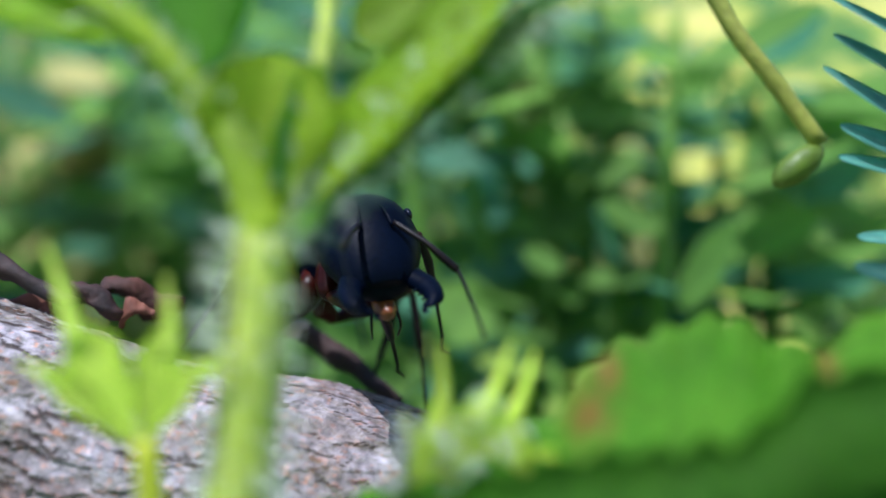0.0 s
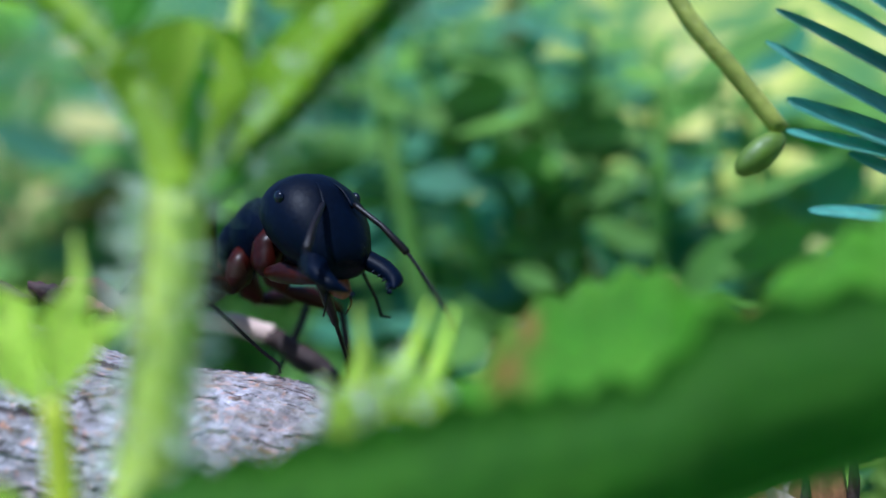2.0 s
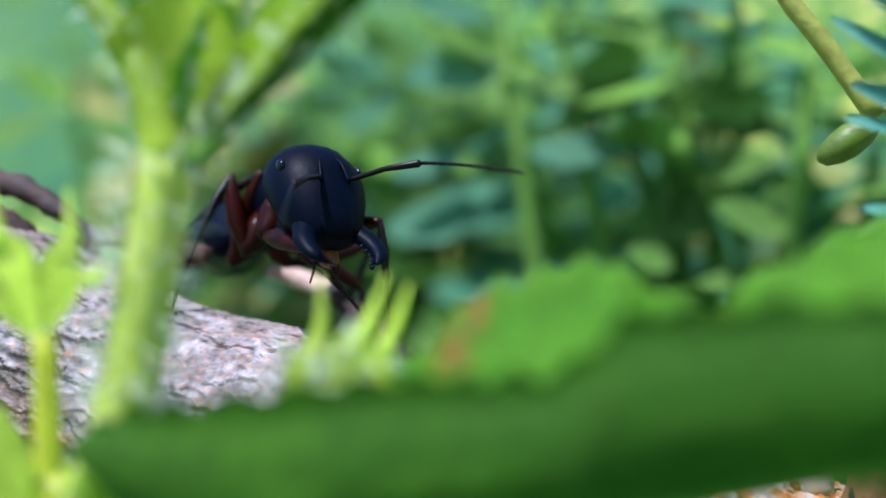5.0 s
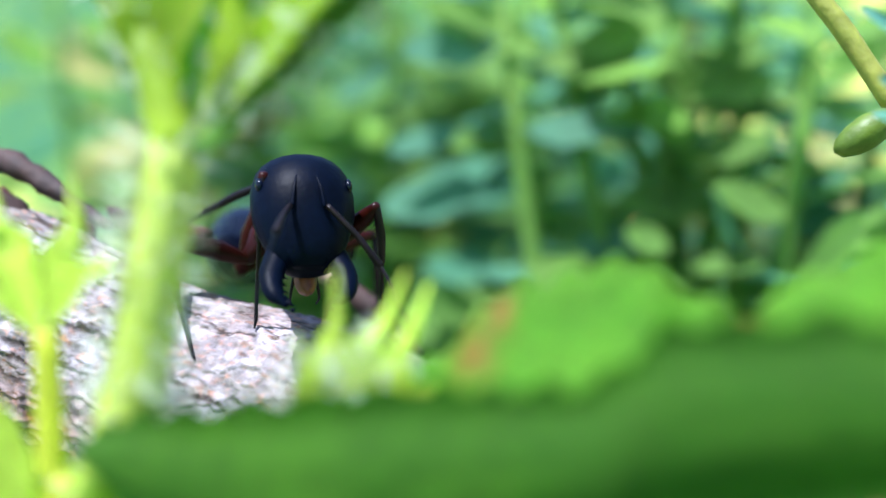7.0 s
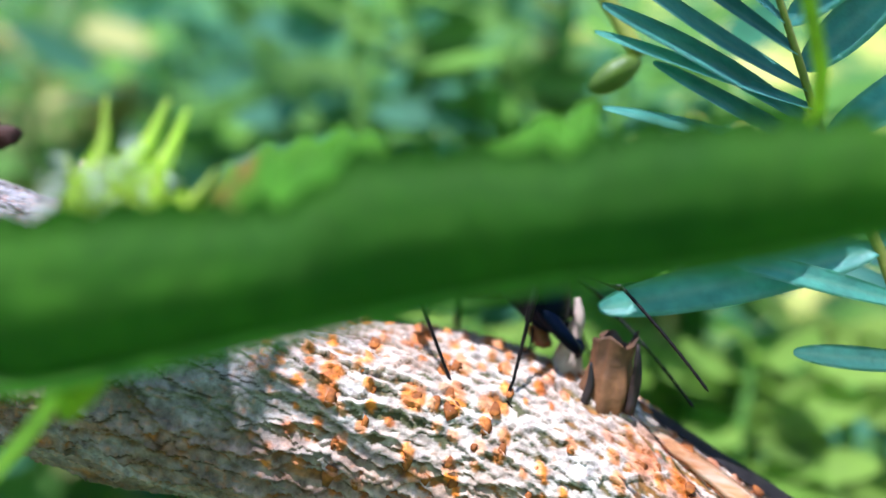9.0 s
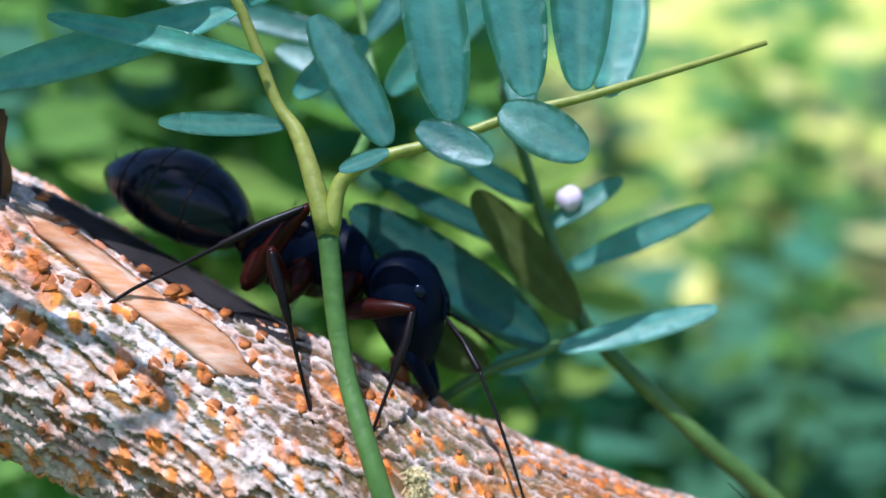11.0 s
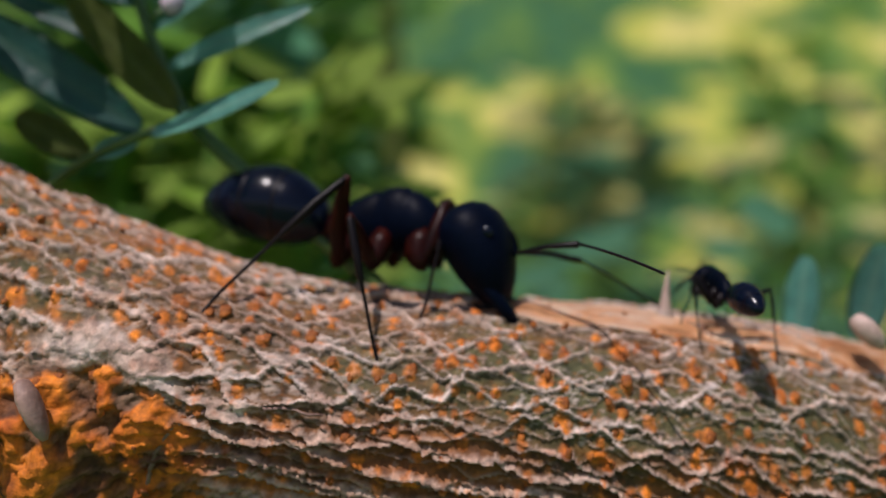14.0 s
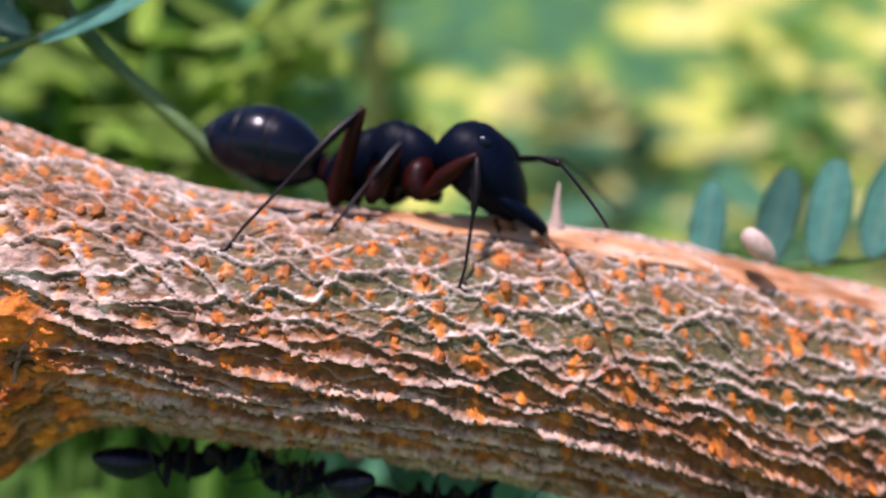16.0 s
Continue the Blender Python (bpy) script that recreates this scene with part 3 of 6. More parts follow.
def build_lenticels(root):
    """Small orange pores that stand in the windows of the cork: single ones near the walk, the rest joined."""
    rnd = random.Random(5)
    shapes = []
    for v in range(6):
        bm = bmesh.new()
        bmesh.ops.create_icosphere(bm, subdivisions=1, radius=1.0)
        for q in bm.verts:
            r = rnd.uniform(0.65, 1.3)
            q.co = Vector((q.co.x * 0.017 * r, q.co.y * 0.027 * r, q.co.z * 0.0055 * rnd.uniform(0.7, 1.3)))
        shapes.append(bm)
    meshes = []
    for bm in shapes:
        me = bpy.data.meshes.new("lenticel")
        bm.to_mesh(me)
        me.transform(Matrix.Scale(CM, 4))
        me.materials.append(RUST)
        me.polygons.foreach_set("use_smooth", [True] * len(me.polygons))
        meshes.append(me)
    x = np.array([rnd.uniform(-1.0, 7.4) for _ in range(9000)])
    a = np.array([rnd.uniform(-1.0, 1.6) for _ in range(9000)])
    relief, cork, rust, crack_shade = bark_at(x, a)
    taken = []
    joined = bmesh.new()
    for px, pa, pr, pu in zip(x, a, relief, rust):
        if pu < 0.5 or px < 0.85 or (px < 2.5 and rnd.random() > 0.5):
            continue
        if 3.35 < px < 3.95 and pa < 0.1:
            continue
        p = branch_point(float(px), float(pa), float(pr) - 0.004)
        if any((p - q).length < 0.045 for q in taken):
            continue
        taken.append(p)
        c, _ = branch_axis(float(px))
        out = Vector((0.0, p.y - c.y, p.z - c.z)).normalized()
        along = (branch_point(float(px) + 0.05, float(pa)) - branch_point(float(px), float(pa))).normalized()
        side = out.cross(along).normalized()
        m = Matrix((along, side, along.cross(side))).transposed().to_4x4()
        s = rnd.uniform(0.55, 1.4)
        if px < 2.7:
            s *= 1.3
        m = m @ Matrix.Diagonal((s * rnd.uniform(0.8, 1.3), s, s * (0.4 if px < 2.7 else 0.85), 1))
        n = len(taken)
        if n <= 300:
            ob = new("lenticel", meshes[n % 6])
            ob.parent = root
            ob.matrix_basis = Matrix.Translation(p * CM) @ m
        elif n < 600:
            src = shapes[n % 6]
            vs = [joined.verts.new(p + m @ q.co) for q in src.verts]
            src.verts.index_update()
            for f in src.faces:
                joined.faces.new([vs[q.index] for q in f.verts])
    tagged(part("pore_crust", joined, RUST, root), kind="stuff")


# ---- ants ----
def build_ant(name, label, s=1.0, slim=1.0, at=(0, 0, 0), dark=False):
    """A worker ant in parts, about 1.27 cm long at s = 1; head along x. Returns the root and its moving parts."""
    body = CHITIN
    red = LEG_CHITIN if dark else RED_CHITIN
    root = thing(name, at, label, "ant")
    w = s * slim

    def sec(rows):
        return [(x * s, 0, z * s, a * w, h * w) for x, z, a, h in rows]

    bm = bmesh.new()
    loft(bm, sec([(-.272, -.110, .024, .022), (-.262, -.100, .046, .050), (-.232, -.076, .060, .080), (-.185, -.050, .068, .102), (-.13, -.030, .072, .116), (-.085, -.016, .072, .118), (-.070, -.012, .069, .112), (-.058, -.006, .074, .121),
                  (-.01, .002, .080, .130), (.035, .004, .086, .130), (.048, -.002, .084, .121), (.062, .000, .090, .124), (.11, -.008, .092, .114), (.15, -.016, .080, .094), (.185, -.020, .055, .060), (.21, -.016, .034, .036), (.222, -.014, .020, .020)]), 22)
    for q in bm.verts:
        q.co *= 1 + 0.012 * noise.noise(q.co * 22)
    mes = part("mesosoma", bm, body, root)
    bm = bmesh.new()
    loft(bm, sec([(-.23, -.09, .02, .02), (-.255, -.09, .03, .030), (-.275, -.07, .042, .055), (-.288, -.06, .042, .060), (-.30, -.075, .030, .040), (-.315, -.085, .024, .024), (-.33, -.085, .022, .022)]), 12)
    part("petiole", bm, red, root, "reddish scale-shaped waist")
    rnd = random.Random(17)
    bm = bmesh.new()
    for _ in range(60):
        x, th = rnd.uniform(-.17, .16), rnd.uniform(0.5, 2.6)
        p = Vector((x, .07 * math.cos(th), .0 + .105 * math.sin(th))) * s
        d = Vector((rnd.uniform(-.5, .5), math.cos(th), math.sin(th))).normalized()
        tube(bm, [p, p + d * rnd.uniform(.02, .045) * s], [0.0012 * s, 0.0004 * s], 3)
    part("bristles", bm, LEG_CHITIN, mes)
    # gaster, about its joint
    bm = bmesh.new()
    g = []
    for k in range(25):
        t = k / 24
        x = -0.575 * t
        r = 0.176 * math.sin(math.pi * min(1, t * 0.93 + 0.045)) ** 0.62 * (1 - 0.12 * t)
        if k in (8, 14, 19):
            r *= 0.972
        g.append((x, 0.015 + 0.03 * math.sin(math.pi * t), r * 0.98, r))
    loft(bm, sec(g), 24)
    gaster = part("gaster", bm, GLOSSY, root, "glossy black banded gaster")
    for k in (8, 14, 19):
        x, z, a, h = g[k]
        bm = bmesh.new()
        loft(bm, sec([(x + .006, z, a * 1.008, h * 1.008), (x, z, a * 1.028, h * 1.028), (x - .006, z, a * 1.008, h * 1.008)]), 24, close=False)
        part("segment_edge", bm, LEG_CHITIN, gaster, "thin paler rim between two gaster plates")
    # fine bristles on the gaster
    rnd = random.Random(7)
    bm = bmesh.new()
    for _ in range(70):
        k = rnd.randint(5, 23)
        x, z, a, h = g[k]
        th = rnd.uniform(0, 2 * math.pi)
        p = Vector((x * s, a * w * math.cos(th), z * s + h * w * math.sin(th)))
        d = Vector((-0.4, math.cos(th), math.sin(th))).normalized()
        tube(bm, [p, p + d * 0.035 * s], [0.0012 * s, 0.0004 * s], 3)
    part("bristles", bm, LEG_CHITIN, gaster)
    # head, about the neck
    body_s, body_w = s, w
    s = s * (0.88 if dark else 1.0)
    w = s * slim
    bm = bmesh.new()
    loft(bm, sec([(-.035, .05, .03, .03), (-.027, .054, .070, .052), (-.008, .058, .120, .086), (.030, .060, .150, .118), (.085, .060, .163, .136), (.14, .056, .165, .138), (.19, .048, .162, .134),
                  (.24, .036, .148, .118), (.29, .020, .126, .098), (.33, .006, .106, .076), (.355, -.004, .088, .055), (.372, -.010, .05, .03)]), 22)
    head = part("head", bm, body, root)
    jaws = []
    for sd in (1, -1):
        bm = bmesh.new()
        bmesh.ops.create_uvsphere(bm, u_segments=12, v_segments=8, radius=1)
        for q in bm.verts:
            q.co = Vector((q.co.x * .026, q.co.y * .014, q.co.z * .022)) * s + Vector((.130 * s, sd * .138 * w, .128 * w))
        part("eye", bm, GLOSSY, head, "small glossy compound eye")
        bm = bmesh.new()
        pts = spline([(-.03 * s, 0, 0), (.03 * s, sd * .004 * s, 0), (.10 * s, sd * .012 * s, -.004 * s), (.165 * s, -sd * .006 * s, -.010 * s), (.205 * s, -sd * .048 * s, -.018 * s)], 5)
        tube(bm, pts, [s * r for r in np.interp(np.linspace(0, 1, len(pts)), [0, .2, .5, .8, 1], [.034, .042, .037, .026, .005])], 12)
        for q in bm.verts:
            q.co.z = q.co.z * 0.75
        for q in range(6):
            p = pts[9 + q * 2 if q < 5 else -1]
            tube(bm, [p + Vector((0, -sd * .016, -.004)) * s, p + Vector((.010, -sd * (.050 if q < 5 else .02), -.008)) * s], [.011 * s, .001 * s], 5)
        jaw = part("mandible", bm, body, head, "toothed black mandible")
        jaws.append((jaw, sd, Vector((.300 * s, sd * .082 * w, -.004 * s))))
        jaw.matrix_basis = Matrix.Translation(jaws[-1][2] * CM) @ pose(0, 0, 0, 0, 0, -16 * sd)
    bm = bmesh.new()
    loft(bm, sec([(.215, .122, .02, .010), (.25, .115, .050, .020), (.30, .082, .066, .024), (.345, .040, .070, .022), (.375, .010, .050, .014)]), 12)
    part("clypeus", bm, body, head, "ridged face plate")
    for sd in (1, -1):
        bm = bmesh.new()
        tube(bm, spline([(.15 * s, sd * .030 * s, .186 * w), (.20 * s, sd * .040 * s, .178 * w), (.26 * s, sd * .050 * s, .145 * w)], 4), [s * r for r in np.linspace(.003, .007, 9)], 6)
        part("face_ridge", bm, body, head)
    bm = bmesh.new()
    tube(bm, spline([(.30 * s, 0, -.07 * s), (.36 * s, 0, -.085 * s), (.40 * s, 0, -.075 * s)], 4), [s * r for r in (.030, .034, .036, .036, .034, .030, .024, .015, .006)], 8)
    part("labium", bm, MOUTH, head, "orange-brown mouthparts")
    for sd in (1, -1):
        bm = bmesh.new()
        tube(bm, spline([(.31 * s, sd * .03 * s, -.08 * s), (.36 * s, sd * .045 * s, -.13 * s), (.35 * s, sd * .04 * s, -.18 * s)], 4), [s * r for r in np.linspace(.007, .003, 9)], 5)
        part("palp", bm, LEG_CHITIN, head)
    head_s = s
    s, w = body_s, body_w
    # coxae and legs
    legs = []
    plan = [("front", .125, .050, -.075, .27, .20, .29), ("middle", -.035, .056, -.100, .29, .23, .33), ("hind", -.185, .052, -.115, .37, .31, .43)]
    for tag, x, y, z, fem, tib, tar in plan:
        for sd in (1, -1):
            hip = Vector((x + (.03 if tag == "front" else 0), sd * (y + .055), z - .085)) * s
            bm = bmesh.new()
            thick = 1.35 if tag == "front" else 1.12
            tube(bm, [Vector((x + .01, sd * y * .7, z + .05)) * s, Vector((x + .005, sd * (y + .01), z)) * s, Vector((x, sd * (y + .025), z - .045)) * s, hip + Vector((0, 0, .01)) * s, hip + Vector((0, 0, -.014)) * s], [s * r * thick for r in (.036, .043, .040, .027, .012)], 10)
            part("coxa", bm, red, root)
            bm = bmesh.new()
            f = fem * s
            tube(bm, [(0, 0, 0), (.05 * f, 0, 0), (.14 * f, 0, 0), (.4 * f, 0, .01 * s), (.75 * f, 0, .008 * s), (.97 * f, 0, 0), (1.02 * f, 0, -.004 * s)], [s * r for r in (.013, .019, .026, .037, .030, .018, .012)], 10)
            leg = part("leg", bm, red, root)
            bm = bmesh.new()
            t1, t2 = tib * s, tar * s
            low = -.035 * s
            pts = [(0, 0, 0), (.06 * t1, 0, 0), (.5 * t1, 0, .006 * s), (.98 * t1, 0, 0), (t1 + .02 * t2, 0, 0), (t1 + .35 * t2, 0, low * .25), (t1 + .7 * t2, 0, low * .5), (t1 + .93 * t2, 0, low), (t1 + t2, 0, low * .2)]
            tube(bm, pts, [s * r for r in (.009, .013, .0165, .0125, .0075, .0065, .006, .0065, .003)], 8)
            for q in range(10):
                xx = t1 * (0.25 + 0.075 * q)
                tube(bm, [(xx, 0, -.015 * s), (xx + .022 * s, 0, -.034 * s)], [.0016 * s, .0005 * s], 3)
            shin = part("tibia", bm, LEG_CHITIN, leg)
            legs.append(dict(tag=tag, sd=sd, hip=hip, l1=f, l2=t1 + t2, leg=leg, shin=shin))
    ants = []
    for sd in (1, -1):
        bm = bmesh.new()
        L = .25 * s
        tube(bm, [(0, 0, 0), (.06 * L, 0, 0), (.5 * L, 0, .008 * s), (.97 * L, 0, 0), (L, 0, 0)], [s * r for r in (.006, .009, .0095, .013, .008)], 8)
        scape = part("antenna", bm, LEG_CHITIN, root)
        bm = bmesh.new()
        F = .42 * s
        pts, rad = [], []
        for q in range(34):
            t = q / 33
            pts.append((F * t, 0, -.03 * s * t * t))
            rad.append(s * (.0062 - .0010 * t) * (0.82 if q % 3 == 0 else 1.0) * (0.5 if q == 33 else 1))
        tube(bm, pts, rad, 7)
        fun = part("funiculus", bm, LEG_CHITIN, scape, "thin jointed outer antenna")
        ants.append(dict(sd=sd, base=Vector((.255, sd * .055, .155)) * head_s, L=L, scape=scape, fun=fun))
    return dict(root=root, head=head, gaster=gaster, legs=legs, antennae=ants, jaws=jaws, s=s,
                neck=Vector((.200, 0, .005)) * s, waist=Vector((-.283, 0, -.058)) * s)


big_ant = build_ant("carpenter_ant", "large black ant with red-brown upper legs, walking on the branch", 1.08, 1.0, (0, 0, 0))
small_ant = build_ant("small_ant", "small matt black ant running over the bark", 0.42, 0.90, (4, 0, 0), True)


# ---- leaves and stalks ----
def blade(bm, base, tip, width, face=(0, -1, 0.3), thick=0.012, sag=0.0, fold=0.12, shape=0.5, n=12, lobes=0.0, seed=0, skew=1.0):
    """A leaf blade from base to tip, its upper side towards face."""
    vein = bm.verts.layers.float.get("vein") or bm.verts.layers.float.new("vein")
    b, t = Vector(base), Vector(tip)
    d = t - b
    L = d.length
    d.normalize()
    f = Vector(face)
    f = (f - d * f.dot(d)).normalized()
    s = d.cross(f)
    grid = []
    cols = (-1, -0.66, -0.33, 0, 0.33, 0.66, 1)
    for i in range(n + 1):
        u = 0.5 - 0.5 * math.cos(math.pi * (0.02 + 0.98 * i / n)) if not lobes else i / n
        w = width / 2 * max(0.03, (math.sin(math.pi * (0.003 + 0.994 * u ** skew)) ** shape))
        if lobes:
            w *= 1 + lobes * math.sin(u * 17 + seed) + lobes * 0.6 * noise.noise((u * 9, seed, 0))
        row = []
        for c in cols:
            p = b + d * (u * L) + s * (c * w) + f * (fold * w * abs(c) - sag * math.sin(math.pi * u) * L + 0.02 * width * noise.noise((u * 4 + seed, c * 2, 1)))
            v = bm.verts.new(p)
            v[vein] = 0.45 if c == 0 else (0.55 if abs(c) == 1 else (0.06 if i % 2 == 0 else 0.0))
            row.append(v)
        grid.append(row)
    faces = []
    for a, c in zip(grid, grid[1:]):
        for k in range(len(cols) - 1):
            faces.append(bm.faces.new((a[k], a[k + 1], c[k + 1], c[k])))
    if thick:
        bmesh.ops.solidify(bm, geom=faces, thickness=thick)


def leaf_part(name, parent, mat, label="", **kw):
    bm = bmesh.new()
    blade(bm, **kw)
    return part(name, bm, mat, parent, label)


def stalk_part(name, points, radii, mat, parent, label="", n=10, steps=5):
    bm = bmesh.new()
    pts = spline(points, steps)
    r = np.interp(np.linspace(0, 1, len(pts)), np.linspace(0, 1, len(radii)), radii)
    tube(bm, pts, [float(q) * (1 + 0.05 * noise.noise((k * 0.7, 0, float(q) * 50))) for k, q in enumerate(r)], n)
    return part(name, bm, mat, parent, label)


def hairs(name, points, radius, count, length, parent, seed, spread=1.0):
    """Fine pale hairs standing off a stalk."""
    rnd = random.Random(seed)
    fr = frames_along(spline(points, 10))
    bm = bmesh.new()
    for _ in range(count):
        p, t, a, b = fr[rnd.randrange(len(fr))]
        th = rnd.uniform(0, 2 * math.pi)
        o = a * math.cos(th) + b * math.sin(th)
        q = p + o * radius * 0.95 + t * rnd.uniform(-0.03, 0.03)
        d = (o + t * rnd.uniform(-0.25, 0.5) * spread).normalized()
        tube(bm, [q, q + d * length * rnd.uniform(0.5, 1.2)], [0.0032, 0.0010], 3)
    return part(name, bm, HAIR, parent, "fine pale hairs")


# ---- the hairy weed in front of the branch ----
weed = thing("weed", (0, 0, 0), "hairy light green weed with toothed leaves beside the branch", "plant")
STEM = [(-0.30, -1.30, -14), (-0.22, -1.38, -5), (-0.16, -1.42, -1.6), (-0.06, -1.41, -0.45), (0.0, -1.40, 0.0), (0.055, -1.40, 0.40), (0.066, -1.40, 0.47)]
stalk_part("stem", STEM, [0.09, 0.085, 0.08, 0.075, 0.066, 0.062, 0.012], WEED_STEM, weed, "thick ribbed pale green stem", 14, 8)
hairs("hairs", STEM[2:-1], 0.066, 520, 0.080, weed, 3)
for k in range(5):
    a = 2 * math.pi * k / 5 + 0.4
    off = Vector((math.cos(a), math.sin(a), 0)) * 0.058
    stalk_part("rib", [Vector(p) + off for p in STEM[2:-1]], [0.014, 0.012, 0.010], YELLOW_STEM if k % 2 else WEED_STEM, weed, "", 6, 6)
LEFT_PETIOLE = [(0.062, -1.40, 0.40), (0.020, -1.41, 0.555), (-0.032, -1.42, 0.66), (-0.090, -1.43, 0.75), (-0.175, -1.45, 0.85), (-0.29, -1.48, 0.93), (-0.44, -1.52, 0.98)]
stalk_part("petiole", LEFT_PETIOLE, [0.058, 0.046, 0.037, 0.034, 0.034, 0.028, 0.014], WEED_PETIOLE, weed, "", 12)
hairs("hairs", LEFT_PETIOLE[:6], 0.034, 150, 0.05, weed, 4)
# sunlight along the petiole's left edge, put on as a yellow strip
stalk_part("rim", [Vector(p) + Vector((-0.030, -0.008, -0.012)) for p in LEFT_PETIOLE[1:6]], [0.008, 0.010, 0.009, 0.008, 0.005], YELLOW_YOUNG, weed, "yellow strip for the sunlit edge of the petiole", 7)
leaf_part("leaf", weed, BIG_LEAF, "broad green leaf of the upper shoot", base=(-0.085, -1.42, 0.74), tip=(-0.17, -1.36, 1.60), width=0.50, face=(0.1, -1, 0.2), sag=0.02, fold=0.22, shape=0.7, lobes=0.05, seed=1, n=30)
leaf_part("leaf", weed, WEED_LEAF, "", base=(-0.16, -1.45, 0.84), tip=(-0.72, -1.55, 1.22), width=0.30, face=(0.1, -1, 0.3), sag=0.02, fold=0.22, shape=0.7, lobes=0.05, seed=21, n=24)
leaf_part("wing", weed, WEED_PETIOLE, "", base=(0.075, -1.405, 0.42), tip=(-0.05, -1.40, 0.80), width=0.11, face=(0.1, -1, 0.1), fold=0.2, shape=0.6, seed=2)
RIGHT_PETIOLE = [(0.10, -1.39, 0.40), (0.155, -1.38, 0.43), (0.22, -1.38, 0.50), (0.298, -1.39, 0.57), (0.417, -1.40, 0.69), (0.545, -1.42, 0.785), (0.71, -1.45, 0.86), (1.1, -1.50, 1.0)]
stalk_part("petiole", RIGHT_PETIOLE, [0.034, 0.026, 0.022, 0.020, 0.017, 0.014, 0.012, 0.008], BIG_LEAF, weed, "", 9)
hairs("hairs", RIGHT_PETIOLE, 0.024, 170, 0.065, weed, 5)
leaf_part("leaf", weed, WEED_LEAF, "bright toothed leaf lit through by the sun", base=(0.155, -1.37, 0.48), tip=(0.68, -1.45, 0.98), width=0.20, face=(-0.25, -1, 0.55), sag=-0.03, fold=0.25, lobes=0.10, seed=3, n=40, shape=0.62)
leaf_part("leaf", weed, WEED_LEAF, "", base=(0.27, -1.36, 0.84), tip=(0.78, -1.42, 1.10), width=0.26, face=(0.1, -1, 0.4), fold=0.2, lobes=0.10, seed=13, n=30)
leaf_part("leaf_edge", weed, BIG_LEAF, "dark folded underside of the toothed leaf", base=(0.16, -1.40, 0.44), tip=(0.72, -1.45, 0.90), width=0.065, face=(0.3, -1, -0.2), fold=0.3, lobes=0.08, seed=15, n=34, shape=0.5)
hairs("hairs", [(0.26, -1.40, 0.52), (0.40, -1.41, 0.65), (0.56, -1.42, 0.78), (0.70, -1.44, 0.86)], 0.02, 150, 0.08, weed, 8)
stalk_part("shoot", [(0.10, -1.36, 0.42), (0.155, -1.34, 0.60), (0.185, -1.33, 0.78), (0.21, -1.32, 0.95), (0.24, -1.30, 1.4)], [0.030, 0.026, 0.023, 0.02, 0.02], WEED_STEM, weed, "", 9)
hairs("hairs", [(0.12, -1.37, 0.50), (0.185, -1.33, 0.78), (0.225, -1.31, 1.2)], 0.024, 220, 0.055, weed, 6)
leaf_part("bract", weed, WEED_PETIOLE, "olive green bract at the fork of the stem", base=(0.070, -1.385, 0.38), tip=(0.085, -1.37, 0.82), width=0.30, face=(0.25, -1, -0.1), fold=0.45, seed=4, lobes=0.08, n=26, skew=1.8, shape=0.8)
leaf_part("bract", weed, BIG_LEAF, "", base=(0.09, -1.39, 0.40), tip=(0.185, -1.36, 0.79), width=0.13, face=(0.5, -1, 0.0), fold=0.3, seed=5, lobes=0.05, n=20)

# young spiny leaf on its own stalk
stalk_part("stalk", [(-0.22, -1.38, -5.5), (-0.16, -1.45, -0.9), (-0.175, -1.47, -0.30), (-0.19, -1.48, 0.0)], [0.034, 0.033, 0.030, 0.026], YELLOW_YOUNG, weed, "", 8)


YOUNG_LOBES = [(-0.325, 0.24, 0.125), (-0.130, 0.23, 0.105), (-0.385, 0.16, 0.070), (-0.055, 0.16, 0.065)]
YOUNG_SPIKES = [(-0.325, 0.20, -0.375, 0.405, 0.024), (-0.125, 0.17, -0.127, 0.33, 0.024), (-0.37, 0.12, -0.44, 0.17, 0.02), (-0.07, 0.12, -0.02, 0.165, 0.018)]


def spiny_leaf(label, base, lobes, spikes, depth):
    """A small cut leaf: broad lobes from one base, each ending in thin soft spikes."""
    root = None
    for k, (x, z, wide) in enumerate(lobes):
        kw = dict(base=(base[0], depth - 0.003 * k, base[1]), tip=(x, depth - 0.01 * k, z), width=wide, face=(0.1 - 0.1 * k, -1, 0.25), fold=0.15, shape=0.8, seed=20 + k, n=18, lobes=0.08, skew=1.7)
        if root is None:
            root = leaf_part("leaf", weed, WEED_YOUNG, label, **kw)
        else:
            leaf_part("lobe", root, WEED_YOUNG, "", **kw)
    for x0, z0, x1, z1, r in spikes:
        stalk_part("spike", [(x0, depth, z0), ((x0 + x1) / 2 + 0.006, depth - 0.01, (z0 + z1) / 2), (x1, depth - 0.015, z1)], [r, r * 0.55, r * 0.15], WEED_YOUNG, root, "", 7)
    return root


spiny_leaf("small young leaf with long spiny points", (-0.195, -0.03), YOUNG_LOBES, YOUNG_SPIKES, -1.48)
leaf_part("leaf", weed, WEED_YOUNG, "", base=(-0.16, -1.42, -0.75), tip=(-0.30, -1.50, -0.16), width=0.15, face=(0.2, -1, 0.3), fold=0.2, seed=6)
leaf_part("leaf", weed, WEED_LEAF, "", base=(-0.10, -1.40, -0.70), tip=(0.02, -1.55, -0.22), width=0.20, face=(-0.2, -1, 0.4), fold=0.2, seed=7)
leaf_part("leaf", weed, WEED_YOUNG, "yellowing lower leaf", base=(-0.08, -1.40, -0.75), tip=(0.30, -1.42, -0.34), width=0.16, face=(0, -1, 0.6), fold=0.2, seed=8)
